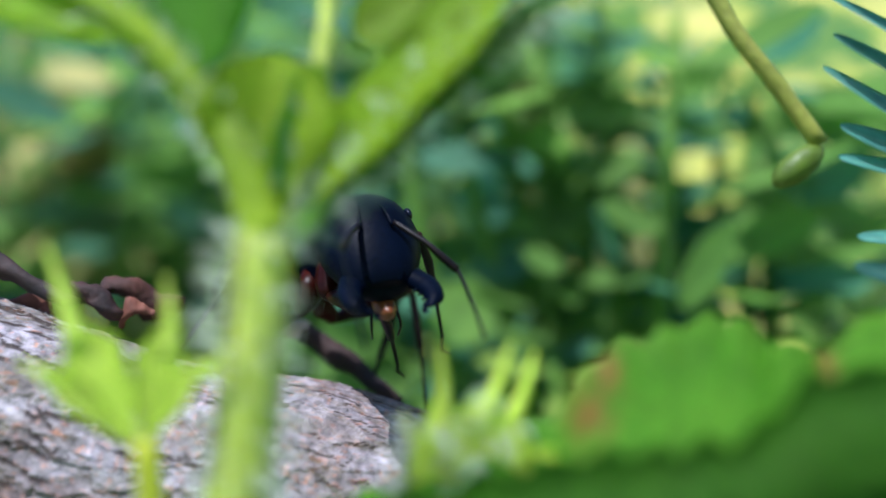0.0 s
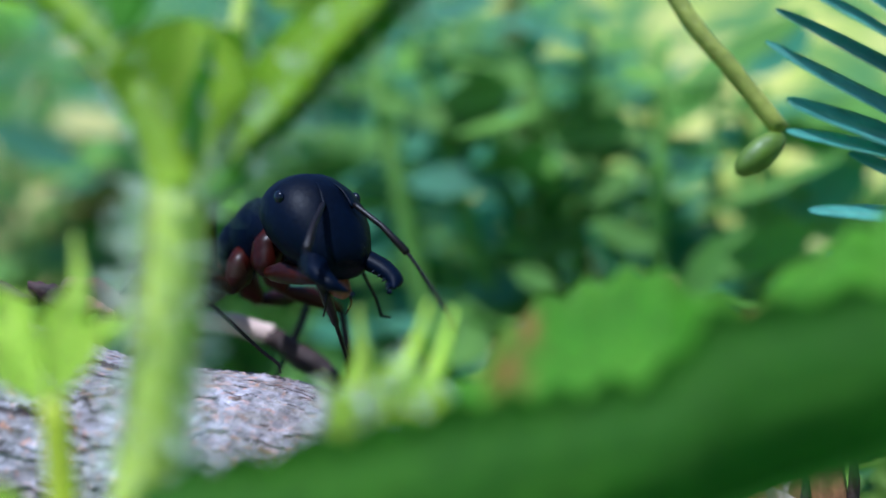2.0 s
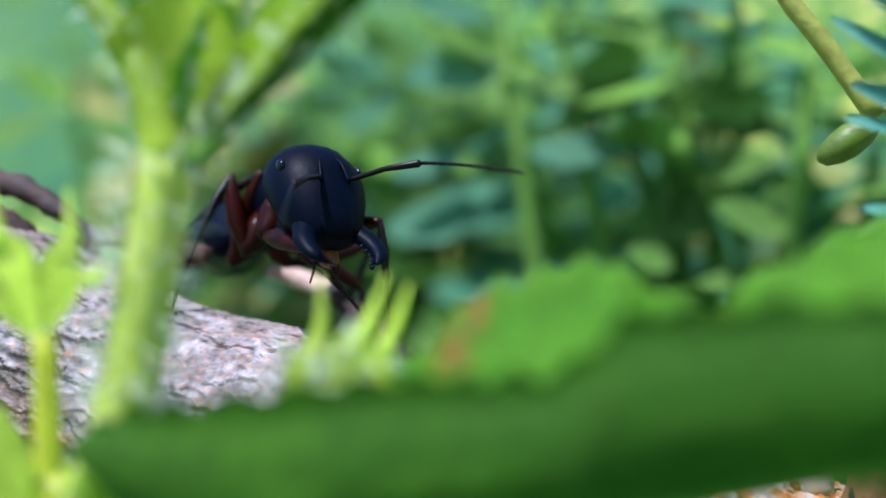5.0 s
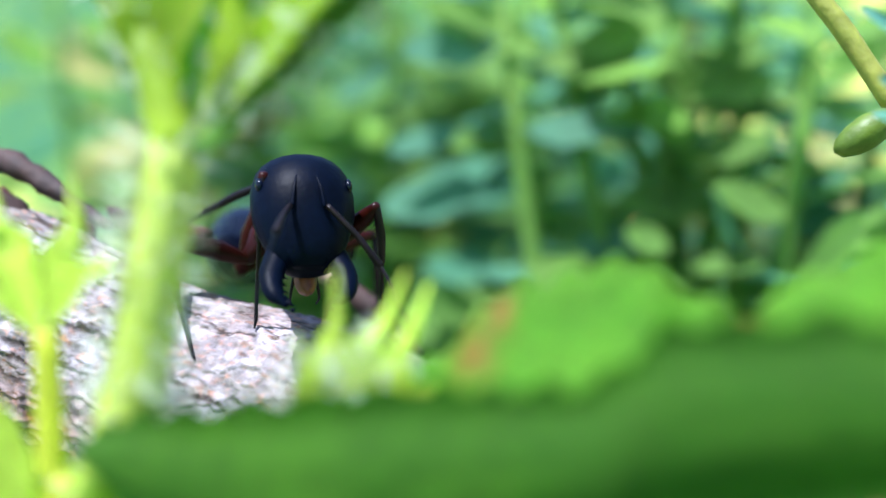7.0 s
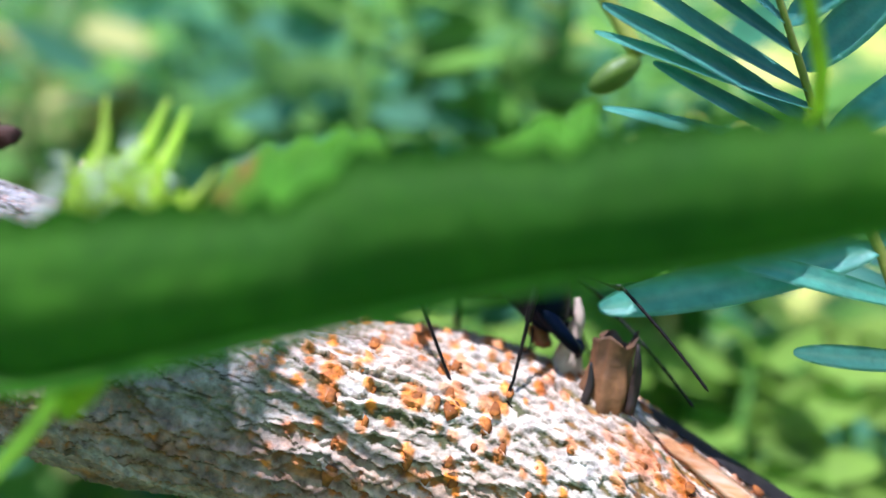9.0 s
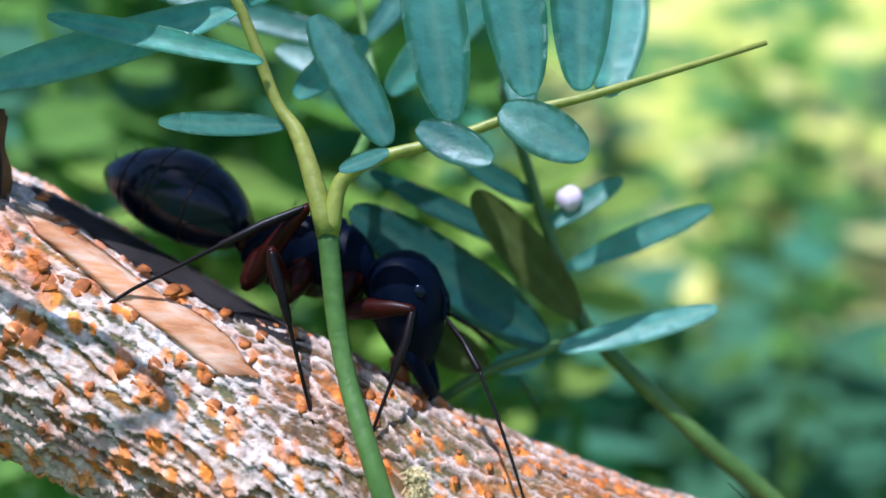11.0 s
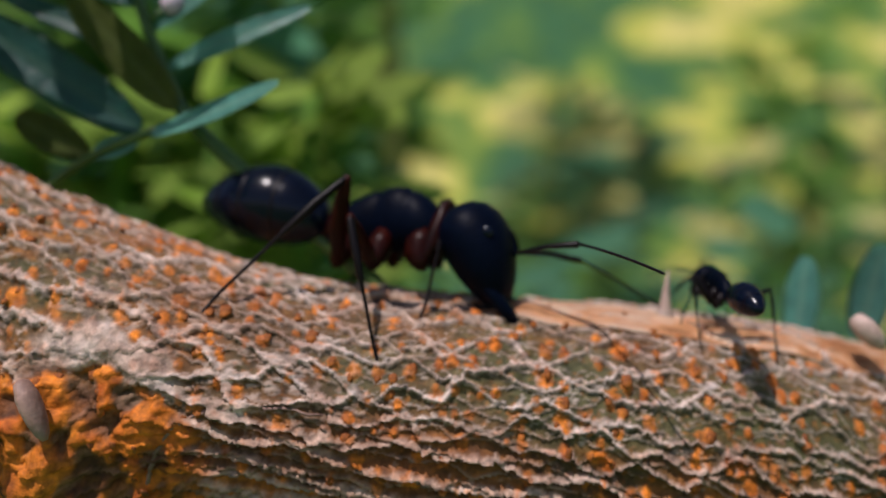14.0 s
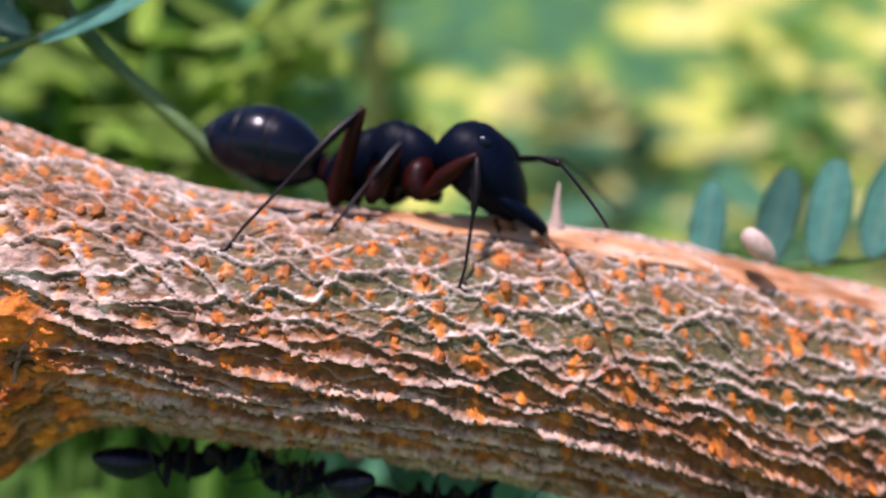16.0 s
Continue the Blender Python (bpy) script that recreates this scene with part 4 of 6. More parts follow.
leaf_part("leaf", weed, WEED_YOUNG, "bright curled young leaf", base=(0.11, -1.42, -0.62), tip=(0.27, -1.40, -0.43), width=0.15, face=(0.1, -1, 0.5), fold=0.4, seed=31, n=18, lobes=0.05)
leaf_part("leaf", weed, WEED_LEAF, "", base=(0.40, -1.36, -0.64), tip=(0.52, -1.36, -0.46), width=0.11, face=(0, -1, 0.6), fold=0.2, seed=32)
leaf_part("leaf", weed, BIG_LEAF, "", base=(-0.04, -1.39, -0.80), tip=(0.15, -1.42, -0.45), width=0.22, face=(0.1, -1, 0.4), fold=0.2, seed=33, lobes=0.05, n=18)
leaf_part("leaf", weed, WEED_LEAF, "", base=(-0.04, -1.44, -0.72), tip=(-0.18, -1.46, -0.27), width=0.18, face=(0, -1, 0.5), fold=0.25, seed=34, lobes=0.05, n=18)

leaf_part("leaf", weed, BIG_LEAF, "", base=(2.05, -0.85, 0.10), tip=(1.70, -0.62, -0.20), width=0.22, face=(-0.3, -1, -0.2), fold=0.3, lobes=0.05, seed=9)
stalk_part("petiole", [(2.05, -0.85, 0.10), (2.2, -1.1, 0.35), (1.6, -1.5, 1.1), (0.21, -1.34, 1.25)], [0.02, 0.02, 0.02, 0.02], WEED_LEAF, weed, "", 7)

# the big folded leaf: a trough along its midrib
RIB = [(0.02, -0.22), (0.08, -0.28), (0.16, -0.35), (0.28, -0.42), (0.44, -0.45), (0.78, -0.36), (1.10, -0.27), (1.43, -0.18), (1.86, -0.10), (2.26, 0.0), (2.50, -0.01)]
NEAR = [(0.02, -0.215), (0.05, -0.19), (0.09, -0.165), (0.16, -0.14), (0.39, -0.11), (0.62, -0.07), (1.00, -0.04), (1.12, 0.07), (1.33, 0.09), (1.53, 0.09), (1.67, 0.15), (2.10, 0.19), (2.27, 0.14), (2.50, -0.01)]
FAR = [(0.02, -0.218), (0.08, -0.22), (0.16, -0.21), (0.34, -0.16), (0.50, -0.08), (0.60, -0.06), (0.66, -0.05), (0.74, 0.06), (0.82, 0.12), (0.90, 0.13), (1.02, 0.17), (1.08, 0.175), (1.14, 0.12), (1.20, 0.10), (1.26, 0.06), (1.32, 0.12), (1.45, 0.20), (1.62, 0.26), (1.64, 0.14), (1.85, 0.16), (2.2, 0.10), (2.50, -0.01)]
stalk_part("stalk", [(-0.14, -1.40, -1.2), (0.25, -1.32, -0.75), (0.44, -1.30, -0.42)], [0.025, 0.022, 0.02], WEED_YOUNG, weed, "", 8)
spiny_leaf("bright young leaf ending in thin spikes", (0.45, -0.44), [(0.505, 0.03, 0.22), (0.415, 0.03, 0.16), (0.37, -0.06, 0.15), (0.575, -0.01, 0.17), (0.66, -0.08, 0.15)],
           [(0.418, -0.05, 0.424, 0.145, 0.026), (0.505, -0.03, 0.583, 0.145, 0.028), (0.56, -0.06, 0.635, 0.123, 0.026), (0.365, -0.14, 0.335, 0.0, 0.022), (0.63, -0.14, 0.72, -0.02, 0.022)], -1.32)
for k, (x0, z0, x1, z1) in enumerate(((0.36, -0.22, 0.38, -0.02), (0.44, -0.12, 0.56, -0.02))):
    hairs("hairs", [(x0, -1.33, z0), ((x0 + x1) / 2, -1.33, (z0 + z1) / 2), (x1, -1.33, z1)], 0.04, 120, 0.06, weed, 40 + k)


def folded_leaf():
    bm = bmesh.new()
    vein = bm.verts.layers.float.new("vein")
    dry = bm.verts.layers.float.new("dry")

    def height(table, x):
        return lerp_table(table, x)

    xs = sorted(set([p[0] for p in FAR] + [0.02 + 2.48 * k / 240 for k in range(241)]))
    grid = []
    for i, x in enumerate(xs):
        zm, zn, zf = height(RIB, x), height(NEAR, x), height(FAR, x)
        tooth = 0.026 * (1 - abs((x * 9.3 + 0.3 * math.sin(x * 7)) % 1 - 0.6) * 2) + 0.012 * noise.noise((x * 20, 0, 5))
        row = []
        for v in (-1, -0.8, -0.55, -0.3, -0.12, 0, 0.12, 0.3, 0.45, 0.6, 0.7, 0.8, 0.9, 1):
            z = zm + (zn - zm) * (-v) ** 1.0 if v < 0 else zm + (zf - zm) * v
            y = -1.58 - 0.10 * math.sin(math.pi * min(1, -v) * 0.9) if v < 0 else -1.58 + 0.26 * v ** 0.8
            w = 0.012 * noise.noise((x * 6, v * 3, 2)) * abs(v) + 0.010 * noise.noise((x * 15, v * 5, 7)) * (1 - abs(v))
            z += tooth * max(0.0, (abs(v) - 0.75) / 0.25)
            q = bm.verts.new((x, y + w, z + w))
            q[dry] = min(1.0, max(0.0, (x - 2.36) / 0.12)) if x > 2.36 else max(min(1.0, max(0.0, 1.15 - ((x - cx) ** 2 + ((z - cz) * 0.7) ** 2) ** 0.5 / rr + 0.7 * noise.noise((x * 22, z * 22, 0)))) for cx, cz, rr in ((0.735, -0.015, 0.055), (0.79, 0.075, 0.04), (1.27, 0.06, 0.025))) if v > 0 else 0.0
            side = abs(math.sin(x * 14 - abs(v) * 3.2))
            q[vein] = 0.8 if v == 0 else max(0.0, (0.08 - min(side, 0.08)) * 5) * (1 - abs(v) * 0.5)
            row.append(q)
        grid.append(row)
    faces = []
    for a, b in zip(grid, grid[1:]):
        for k in range(13):
            faces.append(bm.faces.new((a[k], a[k + 1], b[k + 1], b[k])))
    # faces behind the midrib take the lit copy of the leaf's green
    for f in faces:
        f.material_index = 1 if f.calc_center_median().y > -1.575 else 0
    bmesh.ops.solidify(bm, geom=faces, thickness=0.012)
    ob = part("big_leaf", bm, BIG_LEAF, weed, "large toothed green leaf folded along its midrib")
    ob.data.materials.append(LEAF_UPPER_LIT)
    stalk_part("midrib", [(x, -1.592, z - 0.006) for x, z in RIB], [0.020, 0.018, 0.014, 0.006], BIG_LEAF, ob, "", 8, 4)
    return ob


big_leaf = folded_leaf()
stalk_part("petiole", [(-0.12, -1.42, -0.62), (-0.06, -1.52, -0.38), (0.04, -1.58, -0.22)], [0.035, 0.034, 0.028], WEED_STEM, weed, "", 9)

# ---- feathery leaves of the branch ----
GROUP = "feathery leaves on the branch"


def feather(name, label, stalks, leaflets, mats, extra=()):
    root = thing(name, (0, 0, 0), label, "leaf", GROUP)
    for title, pts, rad, mat in stalks:
        stalk_part(title, pts, rad, mat, root, "", 9)
    for k, (b, t, w) in enumerate(leaflets):
        rnd = random.Random(k * 7 + len(leaflets))
        face = (rnd.uniform(-0.3, 0.3), -1, rnd.uniform(0.0, 0.7))
        if t[0] < 1.9 and t[2] > 0.3:
            face = (rnd.uniform(-0.2, 0.2), -1, rnd.uniform(0.75, 1.1))   # blades held aslant
        leaf_part("leaflet", root, mats[k % len(mats)], "", base=b, tip=t, width=w, face=face, thick=0.010, sag=rnd.uniform(-0.03, 0.03), fold=rnd.uniform(0.05, 0.2), shape=0.40, seed=k, n=16)
    return root


feather("compound_leaf", "blue-green feathery leaf on an upright green stalk", [
    ("stalk", [(3.58, -0.46, -2.44), (3.47, -0.47, -2.15), (3.28, -0.42, -1.60), (3.14, -0.28, -1.20), (3.08, -0.23, -0.75)], [0.065, 0.046, 0.036, 0.034, 0.038], GREEN_STEM),
    ("rachis", [(3.09, -0.24, -0.80), (2.98, -0.17, -0.47), (2.89, -0.15, -0.33), (2.77, -0.15, -0.02), (2.65, -0.2, 0.17), (2.50, -0.3, 0.36), (2.35, -0.45, 0.60), (2.22, -0.55, 0.85), (2.12, -0.62, 1.1)], [0.042, 0.030, 0.021, 0.02, 0.018, 0.015, 0.013, 0.011, 0.008], YELLOW_STEM),
    ("rachis", [(3.09, -0.24, -0.80), (3.16, -0.21, -0.58), (3.49, -0.2, -0.47), (3.77, -0.2, -0.37), (4.0, -0.2, -0.31), (4.6, -0.15, -0.12)], [0.036, 0.027, 0.019, 0.018, 0.016, 0.01], YELLOW_STEM),
    ("rachis", [(3.08, -0.18, -0.70), (3.20, 0.2, -0.35), (3.15, 0.45, 0.0), (3.05, 0.5, 0.4)], [0.025, 0.02, 0.016, 0.01], GREEN_STEM),
], [
    ((2.77, -0.15, -0.01), (1.77, -0.15, -0.30), 0.19), ((2.86, -0.20, -0.21), (2.12, -0.20, -0.06), 0.09), ((2.93, -0.15, -0.42), (2.48, -0.15, -0.41), 0.09),
    ((2.66, -0.05, 0.18), (2.31, -0.05, 0.26), 0.09), ((2.66, -0.05, 0.19), (2.98, -0.05, 0.34), 0.12), ((2.78, -0.10, 0.01), (3.40, -0.10, 0.57), 0.15),
    ((3.29, -0.20, -0.49), (3.03, -0.20, -0.05), 0.17), ((3.50, -0.20, -0.41), (3.39, -0.20, 0.27), 0.22), ((3.77, -0.20, -0.32), (3.65, -0.20, 0.38), 0.22),
    ((3.95, -0.20, -0.30), (3.94, -0.20, 0.51), 0.22), ((3.13, -0.28, -0.58), (3.30, -0.32, -0.52), 0.07), ((3.39, -0.26, -0.43), (3.64, -0.34, -0.55), 0.14),
    ((3.67, -0.26, -0.37), (3.95, -0.34, -0.53), 0.18), ((2.93, 0.0, -0.30), (3.18, 0.15, -0.05), 0.13), ((3.16, 0.40, -0.04), (2.15, 0.40, 0.25), 0.14),
    ((3.16, 0.40, -0.01), (3.57, 0.40, 0.53), 0.16), ((3.14, 0.45, 0.02), (3.49, 0.50, 0.34), 0.14), ((3.25, 0.30, -0.24), (3.78, 0.50, 0.36), 0.19),
    ((3.79, 0.1, -0.36), (3.73, 0.50, 0.46), 0.19), ((4.1, 0.1, -0.28), (4.27, 0.50, 0.31), 0.22), ((3.18, 0.30, -0.24), (2.78, 0.40, -0.04), 0.14),
    ((2.48, -0.32, 0.38), (1.68, -0.58, 0.70), 0.16), ((2.60, -0.25, 0.24), (1.70, -0.60, 0.35), 0.12), ((2.42, -0.38, 0.50), (1.62, -0.62, 0.88), 0.15),
    ((2.56, -0.27, 0.28), (1.86, -0.55, 0.52), 0.13), ((2.38, -0.42, 0.56), (2.75, -0.40, 0.95), 0.16), ((2.52, -0.28, 0.35), (3.05, -0.20, 0.75), 0.16), ((2.36, -0.45, 0.60), (1.66, -0.62, 0.98), 0.13), ((2.45, -0.36, 0.44), (1.66, -0.60, 0.60), 0.12), ((2.30, -0.49, 0.69), (1.64, -0.64, 1.10), 0.13), ((2.24, -0.53, 0.81), (1.66, -0.66, 1.26), 0.13), ((2.18, -0.57, 0.93), (1.72, -0.68, 1.42), 0.13), ((2.30, -0.49, 0.69), (2.75, -0.45, 1.12), 0.14), ((2.2, -0.56, 0.9), (2.62, -0.55, 1.35), 0.14),
], [LEAFLET])

feather("compound_leaf", "dark blue-green feathery leaf rising behind the branch", [
    ("stalk", [(5.02, 0.30, -2.35), (4.94, 0.30, -2.0), (4.52, 0.3, -1.62), (4.1, 0.3, -1.22), (3.99, 0.3, -1.02), (3.88, 0.3, -0.72), (3.81, 0.3, -0.50), (3.70, 0.3, -0.2)], [0.05, 0.045, 0.038, 0.034, 0.028, 0.024, 0.022, 0.014], GREEN_STEM),
    ("twig", [(4.08, 0.28, -1.20), (3.88, 0.2, -1.27), (3.65, 0.2, -1.36), (3.45, 0.2, -1.49), (3.3, 0.15, -1.62)], [0.02, 0.02, 0.02, 0.022, 0.022], GREEN_STEM),
], [
    ((3.90, 0.20, -1.24), (3.12, 0.15, -0.71), 0.24), ((4.03, 0.26, -1.14), (3.60, 0.20, -0.64), 0.19), ((3.94, 0.20, -1.26), (4.54, 0.10, -1.08), 0.12),
    ((3.98, 0.32, -0.95), (4.61, 0.40, -0.69), 0.11), ((3.66, 0.20, -1.34), (3.34, 0.20, -1.16), 0.16), ((3.96, 0.30, -0.92), (3.18, 0.30, -0.56), 0.11),
    ((3.90, 0.33, -0.78), (4.22, 0.35, -0.58), 0.10), ((3.68, 0.20, -1.34), (3.89, 0.20, -1.28), 0.10), ((3.86, 0.30, -0.67), (3.55, 0.30, -0.50), 0.10),
], [LEAFLET_DARK, LEAFLET_OLIVE, LEAFLET, LEAFLET, LEAFLET_OLIVE, LEAFLET_DARK, LEAFLET, LEAFLET, LEAFLET_DARK])

feather("compound_leaf", "blue-green feathery leaf standing behind the end of the branch", [
    ("rachis", [(6.6, 0.75, -2.55), (6.9, 0.8, -2.30), (7.3, 0.82, -2.28), (7.9, 0.85, -2.20)], [0.03, 0.02, 0.018, 0.012], GREEN_STEM),
], [((6.82, 0.80, -2.32), (6.88, 0.80, -1.87), 0.17), ((7.11, 0.80, -2.28), (7.24, 0.80, -1.82), 0.19), ((7.36, 0.80, -2.27), (7.45, 0.80, -1.78), 0.20), ((7.6, 0.82, -2.24), (7.75, 0.82, -1.75), 0.20)], [LEAFLET])

# pink bud on the leaf stalk
bm = bmesh.new()
bmesh.ops.create_icosphere(bm, subdivisions=2, radius=0.055)
for q in bm.verts:
    q.co += q.co.normalized() * 0.012 * noise.noise(q.co * 40)
    q.co = q.co + Vector((4.0, 0.34, -0.66))
bmesh.ops.scale(bm, vec=(1, 1, 1), verts=bm.verts)
bud = thing("flower_bud", (0, 0, 0), "tiny pale pink bud on the dark feathery leaf", "bud")
part("bud", bm, PINK, bud)
stalk_part("stalk", [(3.88, 0.30, -0.74), (3.95, 0.33, -0.70), (4.0, 0.34, -0.67)], [0.012, 0.012, 0.012], GREEN_STEM, bud)

# green pod hanging on a yellow stalk
pod = thing("seed_pod", (0, 0, 0), "small olive-green pod on a yellow stalk", "seed pod")
bm = bmesh.new()
loft(bm, [(x, 0, 0.02 * math.sin(x * 8), r, r) for x, r in ((-.12, .01), (-.10, .036), (-.05, .056), (.0, .062), (.06, .052), (.10, .03), (.115, .012))], 14)
bmesh.ops.rotate(bm, matrix=Matrix.Rotation(radians(-25), 3, 'Y'), verts=bm.verts)
bmesh.ops.translate(bm, vec=(1.81, 0.08, 0.66), verts=bm.verts)
part("husk", bm, POD_GREEN, pod)
stalk_part("stalk", [(1.90, 0.08, 0.74), (1.75, 0.10, 1.0), (1.55, 0.12, 1.35), (1.3, 0.2, 2.2), (1.8, 0.8, 4.5), (7, 3, 8), (15, 6, 4), (18, 7, -14)], [0.035, 0.035, 0.035, 0.035, 0.04, 0.05, 0.06, 0.07], YELLOW_STEM, pod)

# ---- details on the branch ----
# cut twig stub with bark flaps
stub = thing("twig_stub", (0, 0, 0), "broken brown twig stub on the branch", "twig")
bm = bmesh.new()
rings = []
for i in range(26):
    t = i / 25
    c = Vector((1.80 + 0.05 * t, -0.09 - 0.05 * t, -0.70 + 0.30 * t))
    ring = []
    for k in range(40):
        th = 2 * math.pi * k / 40
        r = 0.090 * (1.12 - 0.22 * t + 0.10 * math.sin(t * 7)) * (1 + 0.20 * noise.noise((math.cos(th) * 2.2, math.sin(th) * 2.2, t * 1.2)) + 0.10 * noise.noise((math.cos(th) * 7, math.sin(th) * 7, t * 3)) - 0.22 * max(0, math.sin(th * 3 + 1.3 + t)) ** 4)
        rise = 0.05 * noise.noise((math.cos(th) * 1.4, math.sin(th) * 1.4, 9)) * t ** 3
        ring.append(bm.verts.new(c + Vector((r * math.cos(th), r * math.sin(th) * 0.8, rise))))
    rings.append(ring)
for u, w in zip(rings, rings[1:]):
    for k in range(40):
        bm.faces.new((u[k], u[(k + 1) % 40], w[(k + 1) % 40], w[k]))
hollow = bm.verts.new((1.85, -0.14, -0.49))
for k in range(40):
    bm.faces.new((rings[-1][k], rings[-1][(k + 1) % 40], hollow))
part("wood", bm, STUBWOOD, stub)
for p, q, r in (((1.90, -0.15, -0.68), (1.915, -0.19, -0.42), 0.022), ((1.73, -0.16, -0.66), (1.75, -0.18, -0.50), 0.018)):
    stalk_part("splinter", [p, ((p[0] + q[0]) / 2 + 0.012, (p[1] + q[1]) / 2, (p[2] + q[2]) / 2), q], [r, r * 0.9, r * 0.35], DRYWOOD, stub, "", 8)
thorn = thing("thorn", (0, 0, 0), "pale pinkish thorn beside the twig stub", "thorn", "thorns on the branch")
stalk_part("spike", [(1.67, 0.02, -0.56), (1.69, 0.01, -0.42), (1.71, 0.0, -0.34), (1.70, 0.0, -0.26)], [0.070, 0.036, 0.024, 0.010], PALEWOOD, thorn)
spine = thing("thorn", (0, 0, 0), "thin reddish thorn on top of the branch", "thorn", "thorns on the branch")
stalk_part("spike", [(6.11, 0.27, -2.10), (6.115, 0.26, -2.0), (6.125, 0.25, -1.90)], [0.034, 0.016, 0.004], PALEWOOD, spine)
gall = thing("gall", (0, 0, 0), "small pale pinkish gall on the branch", "gall")
bm = bmesh.new()
loft(bm, [(x, 0, 0, r, r * 0.9) for x, r in ((-.085, .01), (-.07, .036), (-.03, .052), (.02, .048), (.06, .036), (.085, .014))], 12)
for v in bm.verts:
    v.co += v.co.normalized() * 0.008 * noise.noise(v.co * 30)
bmesh.ops.rotate(bm, matrix=Matrix.Rotation(radians(50), 3, 'Y'), verts=bm.verts)
bmesh.ops.translate(bm, vec=(6.92, 0.25, -2.17), verts=bm.verts)
part("husk", bm, PALEWOOD, gall)
scale_bug = thing("scale_insect", (0, 0, 0), "pale brown scale insect clinging to the orange knot", "insect")
bm = bmesh.new()
loft(bm, [(x, 0, 0, r, r * 0.7) for x, r in ((-.11, .012), (-.09, .035), (-.04, .05), (.0, .053), (.05, .045), (.10, .03), (.13, .012))], 12)
for v in bm.verts:
    v.co *= 1 + 0.04 * math.sin(v.co.x * 130)
bmesh.ops.rotate(bm, matrix=Matrix.Rotation(radians(68), 3, 'Y'), verts=bm.verts)
bmesh.ops.translate(bm, vec=(3.79, -0.47, -2.30), verts=bm.verts)
part("shell", bm, SHELL, scale_bug)

# torn and dark strips along the top of the branch
def strip(name, x0, x1, a0, a1, mat, label, lift, seed):
    """A long strip of torn wood or of dark tone lying on the branch from x0 to x1, between two angles."""
    bm = bmesh.new()
    grid = []
    n = 70
    for i in range(n + 1):
        x = x0 + (x1 - x0) * i / n
        t = i / n
        lo, hi = a0[0] + (a0[1] - a0[0]) * t, a1[0] + (a1[1] - a1[0]) * t
        ends = min(1, t * 8, (1 - t) * 8)
        mid = (lo + hi) / 2
        row = []
        for k in range(7):
            a = mid + ((lo + (hi - lo) * k / 6) - mid) * ends + 0.06 * noise.noise((x * 4, k * 0.6, seed))
            h = lift * (1 - abs(k - 3) / 3.2) * ends + 0.012 * noise.noise((x * 5, k * 1.7, seed + 3)) + 0.012
            row.append(bm.verts.new(branch_point(x, a, h)))
        grid.append(row)
    faces = []
    for a, b in zip(grid, grid[1:]):
        for k in range(6):
            faces.append(bm.faces.new((a[k], b[k], b[k + 1], a[k + 1])))
    bmesh.ops.solidify(bm, geom=faces, thickness=0.02)
    bmesh.ops.recalc_face_normals(bm, faces=bm.faces)
    return part(name, bm, mat, branch, label)


def bark_lip(points, label):
    bm = bmesh.new()
    pts = spline([on_branch(Vector(p), 0.03) for p in points], 8)
    tube(bm, pts, [0.010 * (0.3 + 0.7 * math.sin(math.pi * (k + 0.5) / len(pts))) * (1 + 0.35 * noise.noise((k * 0.5, 1, 2))) for k in range(len(pts))], 8)
    for v in bm.verts:
        v.co += Vector((1, 1, 1)) * (0.008 * noise.noise(v.co * 25) + 0.006 * noise.noise(v.co * 70))
    return part("bark_lip", bm, SHELL, branch, label)


bark_lip([(4.13, -0.3, -2.86), (4.12, -0.36, -2.69), (4.17, -0.42, -2.55), (4.25, -0.43, -2.42), (4.39, -0.42, -2.35), (4.58, -0.4, -2.34), (4.78, -0.38, -2.37)], "raised bark fold beside the orange knot")
strip("torn_strip", 1.95, 2.85, (0.95, 0.60), (1.20, 0.95), ORANGEWOOD, "orange torn strip of bark", 0.015, 1)
strip("dark_strip", 1.9, 3.1, (1.25, 1.15), (1.65, 1.65), DARKSTRIP, "dark strip along the branch", 0.015, 2)
strip("torn_strip", 5.25, 8.0, (1.05, 0.92), (1.50, 1.48), ORANGEWOOD, "orange bare strip along the top of the branch", 0.018, 3)
# shadow under the ant on the crest, laid down as a dark strip
strip("dark_strip", 4.9, 5.5, (1.16, 1.16), (1.27, 1.25), DARKSTRIP, "dark strip that stands for the ant shadow on the branch", 0.006, 4)

# dead twig and debris on top of the old end of the branch
def rough_stick(name, points, radii, mat, parent, rough, seed, label=""):
    bm = bmesh.new()
    pts = spline(points, 8)
    r = np.interp(np.linspace(0, 1, len(pts)), np.linspace(0, 1, len(radii)), radii)
    tube(bm, pts, [float(q) for q in r], 12)
    for v in bm.verts:
        o = v.co.copy()
        v.co += Vector((noise.noise(o * 9 + Vector((seed, 0, 0))), noise.noise(o * 9 + Vector((0, seed, 5))), noise.noise(o * 9 + Vector((3, 0, seed))))) * rough
        v.co += Vector((0, -1, 1)) * rough * 0.5 * noise.noise(o * 30)
    return part(name, bm, mat, parent, label)


twig = thing("dead_twig", (0, 0, 0), "broken dark brown twig lying on the branch", "twig")
rough_stick("wood", [(-3.0, -0.34, 1.02), (-2.0, -0.32, 0.68), (-1.55, -0.30, 0.56), (-1.36, -0.30, 0.50), (-1.17, -0.30, 0.40), (-0.92, -0.30, 0.27)], [0.055, 0.05, 0.05, 0.05, 0.036, 0.018], DRYWOOD, twig, 0.02, 1)
